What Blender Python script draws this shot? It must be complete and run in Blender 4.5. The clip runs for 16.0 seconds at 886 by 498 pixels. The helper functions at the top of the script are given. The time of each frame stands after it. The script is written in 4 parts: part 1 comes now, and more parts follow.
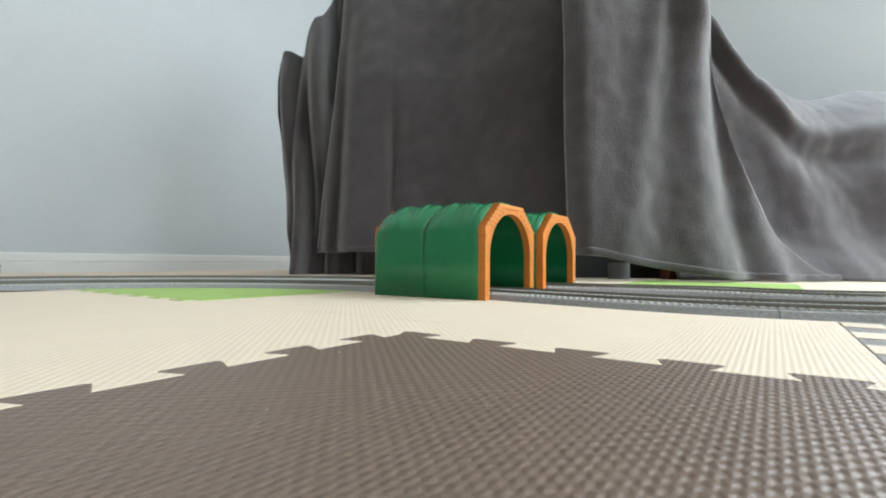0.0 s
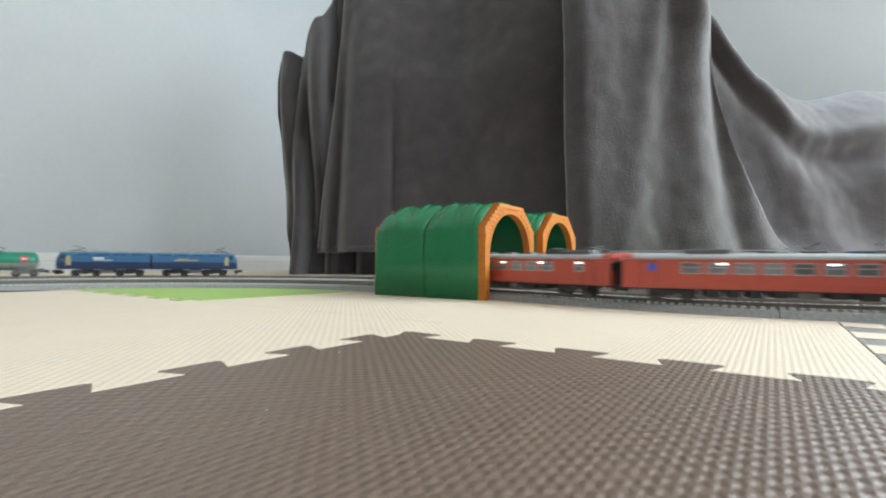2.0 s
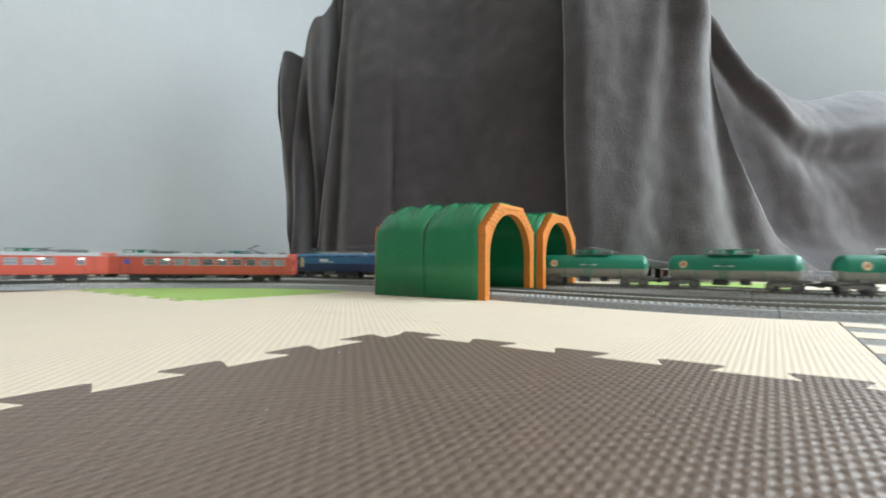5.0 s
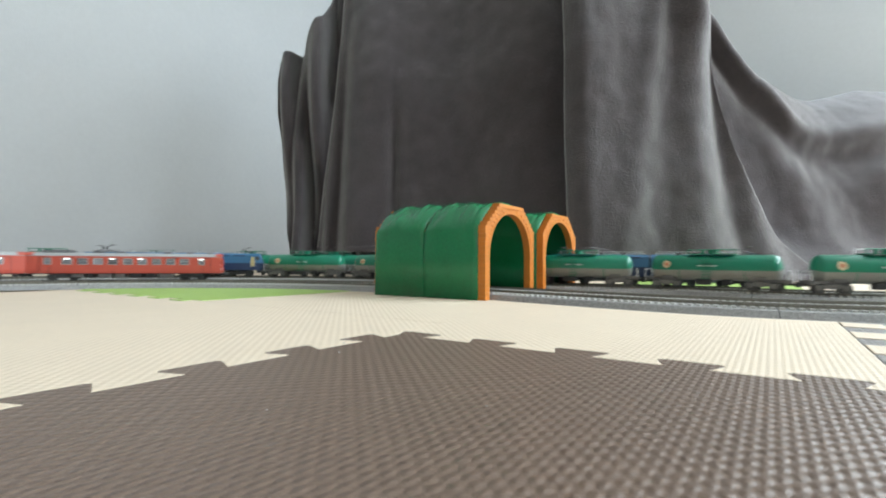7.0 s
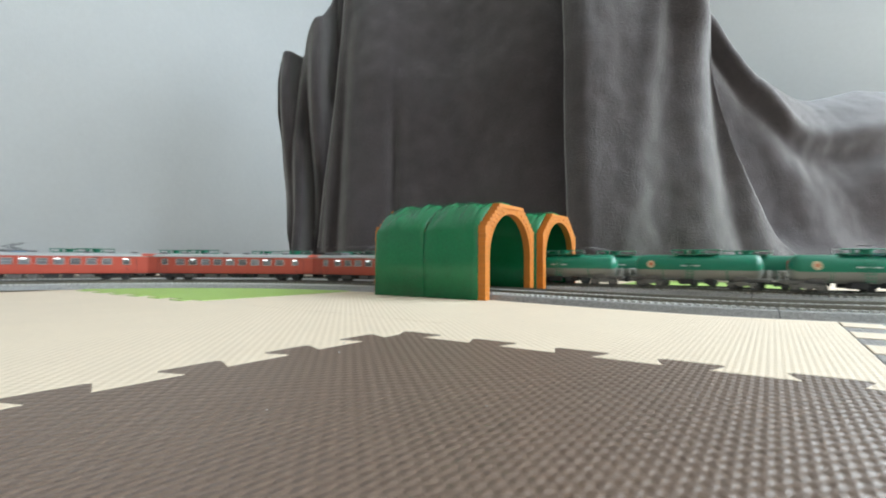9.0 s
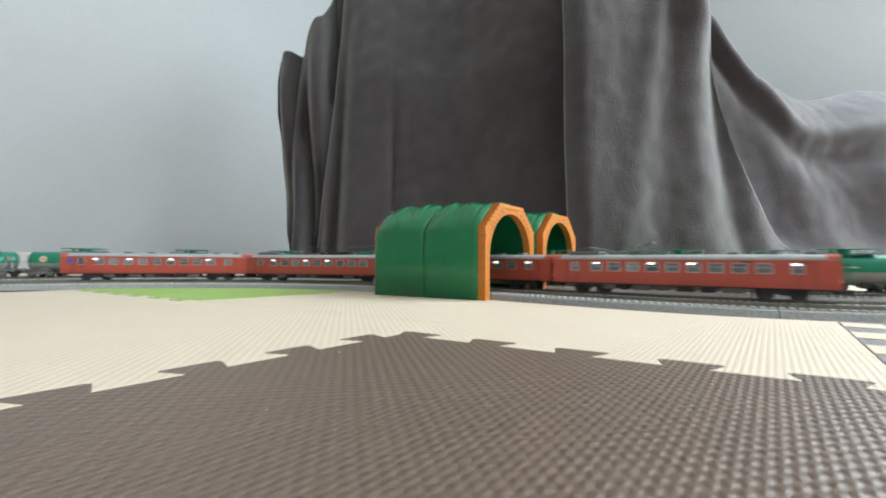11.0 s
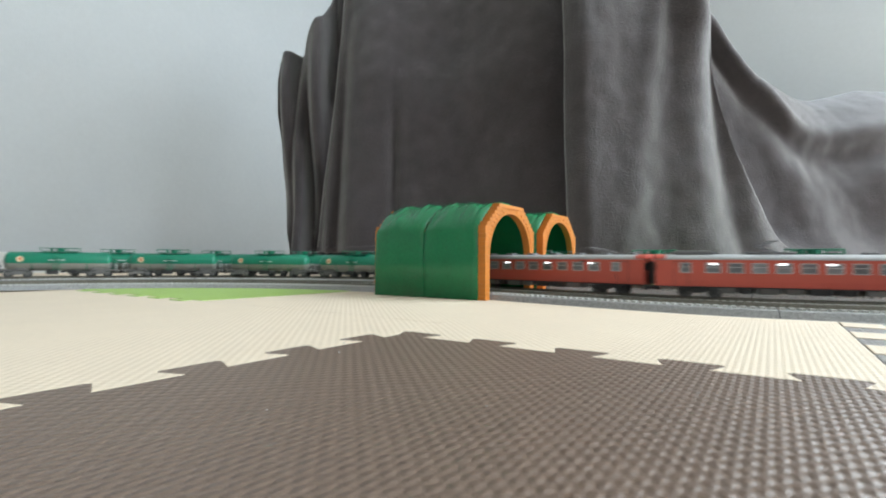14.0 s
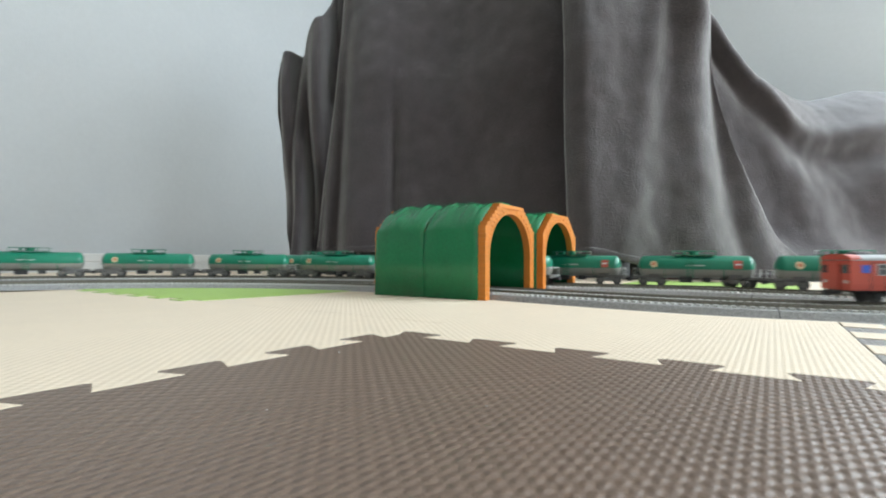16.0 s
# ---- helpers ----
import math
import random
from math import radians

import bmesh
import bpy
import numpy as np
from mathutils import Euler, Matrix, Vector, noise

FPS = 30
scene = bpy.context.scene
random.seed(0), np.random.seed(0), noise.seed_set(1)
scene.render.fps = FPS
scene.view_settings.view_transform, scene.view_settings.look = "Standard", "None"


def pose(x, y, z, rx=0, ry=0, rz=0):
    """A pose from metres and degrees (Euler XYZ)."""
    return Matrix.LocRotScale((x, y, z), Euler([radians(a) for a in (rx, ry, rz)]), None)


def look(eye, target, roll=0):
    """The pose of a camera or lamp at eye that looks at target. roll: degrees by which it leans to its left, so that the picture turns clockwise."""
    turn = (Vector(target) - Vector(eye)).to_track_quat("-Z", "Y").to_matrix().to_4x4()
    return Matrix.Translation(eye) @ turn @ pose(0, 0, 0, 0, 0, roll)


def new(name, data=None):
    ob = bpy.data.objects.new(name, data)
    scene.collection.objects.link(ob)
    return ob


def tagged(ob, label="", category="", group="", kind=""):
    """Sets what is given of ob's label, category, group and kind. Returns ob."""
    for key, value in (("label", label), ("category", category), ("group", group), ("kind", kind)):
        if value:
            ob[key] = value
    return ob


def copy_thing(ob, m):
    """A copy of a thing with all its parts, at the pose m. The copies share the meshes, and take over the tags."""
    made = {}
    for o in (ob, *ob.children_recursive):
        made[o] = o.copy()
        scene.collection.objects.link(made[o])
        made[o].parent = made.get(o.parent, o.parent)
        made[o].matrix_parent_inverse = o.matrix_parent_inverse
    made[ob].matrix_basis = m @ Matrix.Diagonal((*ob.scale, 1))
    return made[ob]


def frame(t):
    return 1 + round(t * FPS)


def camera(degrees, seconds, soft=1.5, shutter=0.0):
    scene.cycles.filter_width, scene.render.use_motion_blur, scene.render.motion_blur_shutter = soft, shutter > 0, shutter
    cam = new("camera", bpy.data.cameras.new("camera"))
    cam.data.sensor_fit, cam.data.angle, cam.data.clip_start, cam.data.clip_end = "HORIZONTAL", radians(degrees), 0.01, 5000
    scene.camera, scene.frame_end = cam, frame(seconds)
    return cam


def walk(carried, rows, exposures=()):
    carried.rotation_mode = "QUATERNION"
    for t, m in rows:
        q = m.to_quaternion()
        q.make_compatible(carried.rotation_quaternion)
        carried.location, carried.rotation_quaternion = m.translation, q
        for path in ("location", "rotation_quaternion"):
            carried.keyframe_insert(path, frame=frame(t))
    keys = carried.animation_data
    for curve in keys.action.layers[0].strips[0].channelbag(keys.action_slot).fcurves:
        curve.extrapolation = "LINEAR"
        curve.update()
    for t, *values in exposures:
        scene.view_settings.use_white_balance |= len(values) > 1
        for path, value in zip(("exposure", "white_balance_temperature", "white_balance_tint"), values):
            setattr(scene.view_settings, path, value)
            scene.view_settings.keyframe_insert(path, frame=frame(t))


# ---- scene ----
# A 1:80 railway laid on foam play mats; the mat's top is z = 0, metres.
EYE_Z = 0.0432
cam = camera(84.2, 16.0, soft=2.0, shutter=0.75)
VIEW = look((0, 0, EYE_Z), (0, 1, EYE_Z + math.tan(0.0252)), roll=0.458)
walk(cam, [(0.0, VIEW), (16.0, VIEW)], exposures=[(0.0, 0.10), (16.0, 0.10)])

# ---- light: an overcast window wall high on the right, behind the blanket ----
world = bpy.data.worlds.new("world")
scene.world = world
world.use_nodes = True
wn = world.node_tree
sky = wn.nodes.new("ShaderNodeTexSky")
sky.sky_type, sky.sun_disc = "NISHITA", False
sky.sun_elevation, sky.sun_rotation = radians(40), radians(60)
wn.links.new(sky.outputs[0], wn.nodes["Background"].inputs[0])
wn.nodes["Background"].inputs[1].default_value = 0.1


def area(name, eye, target, sx, sy, watts, color):
    d = bpy.data.lights.new(name, "AREA")
    d.shape, d.size, d.size_y, d.energy, d.color = "RECTANGLE", sx, sy, watts, color
    ob = new(name, d)
    ob.matrix_basis = look(eye, target)
    return ob


# daylight through the back wall's window, with added fills from beside and behind
area("window_light", (2.36, 0.95, 1.48), (1.706, 0.193, 1.25), 1.65, 1.35, 80, (0.82, 0.945, 1.03))
# unseen side source, added to brighten the back wall at the upper right
area("window_light_side", (2.72, -0.30, 1.48), (1.963, 0.354, 1.40), 1.4, 1.35, 64, (0.82, 0.945, 1.03))
# weaker unseen fill behind the viewer, added to lift mats and blanket front
area("window_light_back", (-0.517, -3.682, 1.45), (0.137, -2.925, 1.35), 1.9, 1.25, 10, (1.0, 0.95, 0.86))


# ---- materials ----
def mat(name, color, rough=0.6, metal=0.0, var=0.12, scale=40.0, bump=0.0, bscale=300.0, spec=0.5, rand=0.0):
    """Principled surface with a coarse and a fine variation of its colour and a fine relief."""
    m = bpy.data.materials.new(name)
    m.use_nodes = True
    nt = m.node_tree
    b = nt.nodes["Principled BSDF"]
    b.inputs["Roughness"].default_value, b.inputs["Metallic"].default_value = rough, metal
    b.inputs["Specular IOR Level"].default_value = spec
    co = nt.nodes.new("ShaderNodeTexCoord")
    n1, n2 = nt.nodes.new("ShaderNodeTexNoise"), nt.nodes.new("ShaderNodeTexNoise")
    n1.inputs["Scale"].default_value, n2.inputs["Scale"].default_value = scale, scale * 11
    n1.inputs["Detail"].default_value = 4
    add = nt.nodes.new("ShaderNodeMath")
    add.operation = "ADD"
    for n, k in ((n1, 0), (n2, 1)):
        nt.links.new(co.outputs["Object"], n.inputs["Vector"])
        nt.links.new(n.outputs["Fac"], add.inputs[k])
    ramp = nt.nodes.new("ShaderNodeMapRange")
    ramp.inputs["From Min"].default_value, ramp.inputs["From Max"].default_value = 0.6, 1.4
    ramp.inputs["To Min"].default_value, ramp.inputs["To Max"].default_value = 1 - var, 1 + var
    nt.links.new(add.outputs[0], ramp.inputs["Value"])
    mul = nt.nodes.new("ShaderNodeMix")
    mul.data_type, mul.blend_type = "RGBA", "MULTIPLY"
    mul.inputs["Factor"].default_value = 1.0
    mul.inputs["A"].default_value = (*color, 1)
    last = ramp.outputs[0]
    if rand:
        info = nt.nodes.new("ShaderNodeObjectInfo")
        r2 = nt.nodes.new("ShaderNodeMapRange")
        r2.inputs["To Min"].default_value, r2.inputs["To Max"].default_value = 1 - rand, 1 + rand
        nt.links.new(info.outputs["Random"], r2.inputs["Value"])
        mm = nt.nodes.new("ShaderNodeMath")
        mm.operation = "MULTIPLY"
        nt.links.new(ramp.outputs[0], mm.inputs[0])
        nt.links.new(r2.outputs[0], mm.inputs[1])
        last = mm.outputs[0]
    nt.links.new(last, mul.inputs["B"])
    nt.links.new(mul.outputs["Result"], b.inputs["Base Color"])
    if bump:
        n3 = nt.nodes.new("ShaderNodeTexNoise")
        n3.inputs["Scale"].default_value, n3.inputs["Detail"].default_value = bscale, 3
        bp = nt.nodes.new("ShaderNodeBump")
        bp.inputs["Strength"].default_value, bp.inputs["Distance"].default_value = bump, 0.002
        nt.links.new(co.outputs["Object"], n3.inputs["Vector"])
        nt.links.new(n3.outputs["Fac"], bp.inputs["Height"])
        nt.links.new(bp.outputs["Normal"], b.inputs["Normal"])
    return m


def glow(name, color, power):
    m = mat(name, (0.8, 0.8, 0.8))
    b = m.node_tree.nodes["Principled BSDF"]
    b.inputs["Emission Color"].default_value = (*color, 1)
    b.inputs["Emission Strength"].default_value = power
    return m


WALL = mat("wallpaper", (0.565, 0.580, 0.588), 0.9, var=0.03, scale=6, bump=0.25, bscale=220)
TRIM = mat("baseboard_white", (0.74, 0.72, 0.68), 0.5, var=0.03, scale=8)
CEIL = mat("ceiling_white", (0.8, 0.8, 0.78), 0.9, var=0.02)
FLOORM = mat("floor_wood", (0.3, 0.2, 0.12), 0.45, var=0.2, scale=5)
BROWN = mat("mat_brown", (0.172, 0.118, 0.088), 0.46, var=0.06, scale=25, bump=0.15, bscale=900)
CREAM = mat("mat_cream", (0.77, 0.638, 0.49), 0.6, var=0.04, scale=20, bump=0.1, bscale=900)
LIME = mat("mat_lime", (0.36, 0.52, 0.13), 0.6, var=0.05, scale=20, bump=0.1, bscale=900)
MATGREY = mat("mat_grey", (0.24, 0.215, 0.20), 0.62, var=0.06, scale=25, bump=0.1, bscale=900)
BALLAST = mat("ballast", (0.34, 0.335, 0.325), 0.85, var=0.35, scale=350, bump=0.6, bscale=1600)
SLEEPER = mat("sleeper", (0.56, 0.55, 0.52), 0.75, var=0.12, scale=60)
RAIL = mat("rail_steel", (0.19, 0.175, 0.14), 0.5, metal=0.3, var=0.15, scale=80)
GREEN = mat("tunnel_green", (0.010, 0.190, 0.070), 0.18, var=0.14, scale=30, bump=0.28, bscale=130)
ORANGE = mat("brick_orange", (0.62, 0.205, 0.022), 0.55, var=0.10, scale=60, bump=0.1, bscale=500, rand=0.06)
FLEECE = mat("fleece", (0.047, 0.036, 0.039), 0.95, var=0.32, scale=22, bump=1.0, bscale=300, spec=0.1)
for k, v in (("Sheen Weight", 0.55), ("Sheen Roughness", 0.6)):
    FLEECE.node_tree.nodes["Principled BSDF"].inputs[k].default_value = v
DARK = mat("dark_plastic", (0.03, 0.03, 0.032), 0.5, var=0.1)
RED = mat("car_vermilion", (0.54, 0.092, 0.060), 0.40, var=0.05, scale=60)
ROOFG = mat("roof_grey", (0.42, 0.42, 0.42), 0.6, var=0.08, scale=80)
UNDER = mat("underframe_black", (0.035, 0.035, 0.035), 0.6, var=0.2, scale=100)
BOGIEG = mat("bogie_grey", (0.16, 0.155, 0.145), 0.6, var=0.15, scale=100)
TANKG = mat("tank_green", (0.008, 0.20, 0.115), 0.3, var=0.06, scale=50)
TANKL = mat("tank_lower_grey", (0.27, 0.27, 0.24), 0.45, var=0.08, scale=50)
BLUEL = mat("loco_light_blue", (0.050, 0.155, 0.285), 0.38, var=0.05, scale=60)
BLUED = mat("loco_dark_blue", (0.024, 0.042, 0.098), 0.38, var=0.05, scale=60)
WHITE = mat("white_mark", (0.75, 0.75, 0.73), 0.5, var=0.04)
REDMARK = mat("red_mark", (0.45, 0.08, 0.06), 0.5, var=0.04)
LOGO = mat("logo_cream", (0.7, 0.55, 0.35), 0.5, var=0.04)
LOGOR = mat("logo_orange", (0.55, 0.19, 0.09), 0.5, var=0.04)
BLUEMARK = mat("blue_mark", (0.05, 0.12, 0.55), 0.5, var=0.04)
WHEELM = mat("wheel_metal", (0.10, 0.098, 0.095), 0.45, metal=0.6, var=0.1)
PANTO = mat("pantograph_grey", (0.17, 0.17, 0.18), 0.45, metal=0.3, var=0.1)
STEEL = mat("steel", (0.55, 0.55, 0.55), 0.35, metal=0.9, var=0.08)
YELLOW = mat("door_ochre", (0.55, 0.42, 0.2), 0.5, var=0.05)
ROOMLIGHT = glow("room_light", (0.93, 0.96, 1.0), 3.0)
GLASS = mat("window_glass", (0.07, 0.075, 0.08), 0.08, var=0.03)
VENTG = mat("vent_grey", (0.15, 0.15, 0.155), 0.6, var=0.1)
PALEGLASS = mat("lit_window", (0.20, 0.205, 0.22), 0.12, var=0.3, scale=120, rand=0.5)


# ---- mesh helpers ----
def mesh_from(bm, name, material, smooth=False):
    me = bpy.data.meshes.new(name)
    bm.normal_update()
    bm.to_mesh(me)
    bm.free()
    me.materials.append(material)
    if smooth:
        for f in me.polygons:
            f.use_smooth = True
    return me


def part(name, bm, material, parent=None, label="", m=None, smooth=False):
    ob = new(name, mesh_from(bm, name, material, smooth))
    if parent:
        ob.parent = parent
    if m is not None:
        ob.matrix_basis = m
    return tagged(ob, label)


def boxes(items, bevel=0.0):
    """One bmesh of boxes (cx, cy, cz, sx, sy, sz)."""
    bm = bmesh.new()
    for cx, cy, cz, sx, sy, sz in items:
        r = bmesh.ops.create_cube(bm, size=1.0, matrix=Matrix.Translation((cx, cy, cz)) @ Matrix.Diagonal((sx, sy, sz, 1)))
        if bevel:
            es = list({e for v in r["verts"] for e in v.link_edges})
            bmesh.ops.bevel(bm, geom=es, offset=min(bevel, 0.45 * min(sx, sy, sz)), segments=2, affect="EDGES", profile=0.6)
    return bm


def cyl(r, length, axis="x", at=(0, 0, 0), seg=20, r2=None, bm=None):
    bm = bm or bmesh.new()
    turn = {"x": Euler((0, radians(90), 0)), "y": Euler((radians(90), 0, 0)), "z": Euler((0, 0, 0))}[axis].to_matrix().to_4x4()
    bmesh.ops.create_cone(bm, cap_ends=True, segments=seg, radius1=r, radius2=r if r2 is None else r2, depth=length, matrix=Matrix.Translation(at) @ turn)
    return bm


def sweep(profile, rows, closed_profile=True, caps=True):
    """Skin a profile of (across, up) pairs along rows of (x, y, nx, ny): n is the sideways direction."""
    bm = bmesh.new()
    rings = [[bm.verts.new((x + nx * a, y + ny * a, u)) for a, u in profile] for x, y, nx, ny in rows]
    k = len(profile)
    for r0, r1 in zip(rings, rings[1:]):
        for i in range(k if closed_profile else k - 1):
            j = (i + 1) % k
            bm.faces.new((r0[i], r0[j], r1[j], r1[i]))
    if caps and closed_profile:
        bm.faces.new(rings[0][::-1])
        bm.faces.new(rings[-1])
    bmesh.ops.recalc_face_normals(bm, faces=bm.faces)
    return bm


# ---- the line of the railway: heading integrated from its bends ----
LINE_S = np.linspace(-3.25, 3.75, 1401)


def line_table():
    s = LINE_S
    sig = lambda a: 1 / (1 + np.exp(-np.clip(a, -60, 60)))
    k = 2.347 * sig((s + 0.0535) / 0.0225) * sig((1.285 - s) / 0.0225) - 2.4 * sig((-0.2938 - s) / 0.0225) * sig((s + 0.60) / 0.0225) + 1.77 * sig((s + 1.85) / 0.0225) * sig((-0.95 - s) / 0.0225)
    ds, i0 = s[1] - s[0], int(np.argmin(abs(s)))
    run = lambda v, start: (lambda c: c - c[i0] + start)(np.concatenate([[0], np.cumsum((v[1:] + v[:-1]) / 2 * ds)]))
    h = run(k, 2.5222)
    return run(np.cos(h), -0.05934), run(np.sin(h), 0.65265), h


LX, LY, LH = line_table()


class Track:
    """One track: a line off metres outside the railway's line, with its own length along it; offsets may be given by place along the line."""

    def __init__(self, off, lift=0.0):
        self.lift = lift
        o = np.full(LINE_S.shape, float(off)) if isinstance(off, float) else np.interp(LINE_S, [a for a, _ in off], [b for _, b in off])
        bell_k = np.exp(-np.linspace(-2.5, 2.5, 31) ** 2)
        o = np.convolve(np.pad(o, 15, mode="edge"), bell_k / bell_k.sum(), mode="valid")
        self.x, self.y = LX + np.sin(LH) * o, LY - np.cos(LH) * o
        self.h = np.unwrap(np.arctan2(np.gradient(self.y), np.gradient(self.x)))
        c = np.concatenate([[0], np.cumsum(np.hypot(np.diff(self.x), np.diff(self.y)))])
        self.c = c - np.interp(0, LINE_S, c)

    def at(self, s):
        return np.interp(s, self.c, self.x), np.interp(s, self.c, self.y), np.interp(s, self.c, self.h)

    def rows(self, s0, s1, step):
        out = []
        for s in np.arange(s0, s1 + step / 2, step):
            x, y, h = self.at(s)
            out.append((x, y, math.sin(h), -math.cos(h)))
        return out


FAR_A = [(-0.75, 0.158), (-0.60, 0.178), (-0.50, 0.205), (-0.40, 0.230), (-0.30, 0.236), (-0.21, 0.215), (-0.14, 0.180), (-0.06, 0.170), (0.05, 0.180), (0.25, 0.188)]
FAR_B = [(-0.75, 0.220), (-0.61, 0.250), (-0.50, 0.285), (-0.40, 0.306), (-0.30, 0.306), (-0.21, 0.276), (-0.14, 0.241), (-0.06, 0.230), (0.05, 0.240), (0.25, 0.249)]
OFFS = {"near_a": (0.0275,), "near_b": (0.0875,), "far_a": (FAR_A, 0.002), "far_b": (FAR_B, 0.002)}
TRACKS = {k: Track(*v) for k, v in OFFS.items()}
RAIL_Z = 0.0098

# ---- room: floor, walls, ceiling ----
FLOOR_Z = -0.016


def wall_slab(name, a, b, z0, z1, thick, material, label):
    """A wall from a to b (plan), its face on that line and its body to the left of a->b."""
    a, b = Vector(a), Vector(b)
    d = (b - a).normalized()
    n = Vector((-d.y, d.x))
    bm = bmesh.new()
    lo = [bm.verts.new((*p, z0)) for p in (a, b, b + n * thick, a + n * thick)]
    hi = [bm.verts.new((v.co.x, v.co.y, z1)) for v in lo]
    bm.faces.new(lo[::-1])
    bm.faces.new(hi)
    for i in range(4):
        j = (i + 1) % 4
        bm.faces.new((lo[i], lo[j], hi[j], hi[i]))
    ob = part(name, bm, material)
    return tagged(ob, label, "wall", kind="structure")


W0, WD = Vector((-1.41, 1.556)), Vector((0.654, 0.757)).normalized()
WN = Vector((WD.y, -WD.x))
CORNER = W0 + WD * 2.06
LEFT_END = W0 - WD * 3.4
RIGHT_END = CORNER + WN * 4.44
BACK_LEFT = LEFT_END + WN * 4.44


def wall_with_window(name, a, b, s0, s1, z0, z1, label):
    """A wall from a to b with an opening between s0 and s1 along it and z0 and z1 up it, and a framed pane in it."""
    a, b = Vector(a), Vector(b)
    d, n = (b - a).normalized(), Vector((-(b - a).normalized().y, (b - a).normalized().x))
    root = tagged(new(name), label, "wall", kind="structure")
    turn = Matrix.Translation((*a, 0)) @ Matrix.Rotation(math.atan2(d.y, d.x), 4, "Z")
    L = (b - a).length
    bits = [(s0 / 2, 0.06, (FLOOR_Z + 2.4) / 2, s0, 0.12, 2.4 - FLOOR_Z), ((s1 + L) / 2, 0.06, (FLOOR_Z + 2.4) / 2, L - s1, 0.12, 2.4 - FLOOR_Z),
            ((s0 + s1) / 2, 0.06, (FLOOR_Z + z0) / 2, s1 - s0, 0.12, z0 - FLOOR_Z), ((s0 + s1) / 2, 0.06, (z1 + 2.4) / 2, s1 - s0, 0.12, 2.4 - z1)]
    for bit in bits:
        part("wall_panel", boxes([bit]), WALL, root, m=turn)
    m = (s0 + s1) / 2
    fr = [(m, 0.06, z0 + 0.02, s1 - s0, 0.05, 0.04), (m, 0.06, z1 - 0.02, s1 - s0, 0.05, 0.04)] + [(x, 0.06, (z0 + z1) / 2, 0.04, 0.05, z1 - z0) for x in (s0 + 0.02, m, s1 - 0.02)]
    part("window_frame", boxes(fr), TRIM, root, "white window frame", m=turn)
    return root


wall_slab("wall_left", LEFT_END, CORNER, FLOOR_Z, 2.4, 0.12, WALL, "pale grey wallpapered wall with a white baseboard")
wall_with_window("wall_back", CORNER, RIGHT_END, 2.36, 4.14, 0.75, 2.2, "pale wallpapered wall with a bright window")
# these two walls are out of view; their windows are added for the fill lamps
wall_with_window("wall_right", RIGHT_END, BACK_LEFT, 0.08, 1.56, 0.75, 2.2, "unseen plain pale wall closing the room, window added for fill light")
wall_with_window("wall_behind", BACK_LEFT, LEFT_END, 0.9, 2.9, 0.8, 2.1, "unseen plain pale wall behind the viewer, window added for fill")
fl = part("floor", boxes([(1.2, 0.2, FLOOR_Z - 0.05, 14, 14, 0.1)]), FLOORM)
tagged(fl, "brown wooden floor under the foam mats", "floor", kind="structure")
ce = part("ceiling", boxes([(1.2, 0.2, 2.45, 14, 14, 0.1)]), CEIL)
tagged(ce, "plain white ceiling", "ceiling", kind="structure")


def baseboard(a, b, label):
    a, b = Vector(a), Vector(b)
    d = (b - a).normalized()
    n = Vector((d.y, -d.x))
    prof = [(0.0, FLOOR_Z), (0.011, FLOOR_Z), (0.011, 0.0285), (0.0075, 0.030), (0.0075, 0.0325), (0.010, 0.034), (0.009, 0.0575), (0.004, 0.062), (0.0, 0.062)]
    bm = sweep(prof, [(a.x, a.y, n.x, n.y), (b.x, b.y, n.x, n.y)])
    tagged(part("baseboard", bm, TRIM), label, "baseboard", kind="structure")


baseboard(LEFT_END, CORNER, "white baseboard with a groove along its length")
baseboard(CORNER, RIGHT_END, "white baseboard with a groove along its length")

# ---- foam mats: a grid turned against the view ----
TH = -0.592
E_AX, N_AX = Vector((math.cos(TH), math.sin(TH))), Vector((-math.sin(TH), math.cos(TH)))
MAT_O = Vector((-0.0165, 0.3002))
MAT_M = Matrix.Translation((*MAT_O, 0)) @ Matrix.Rotation(TH, 4, "Z")


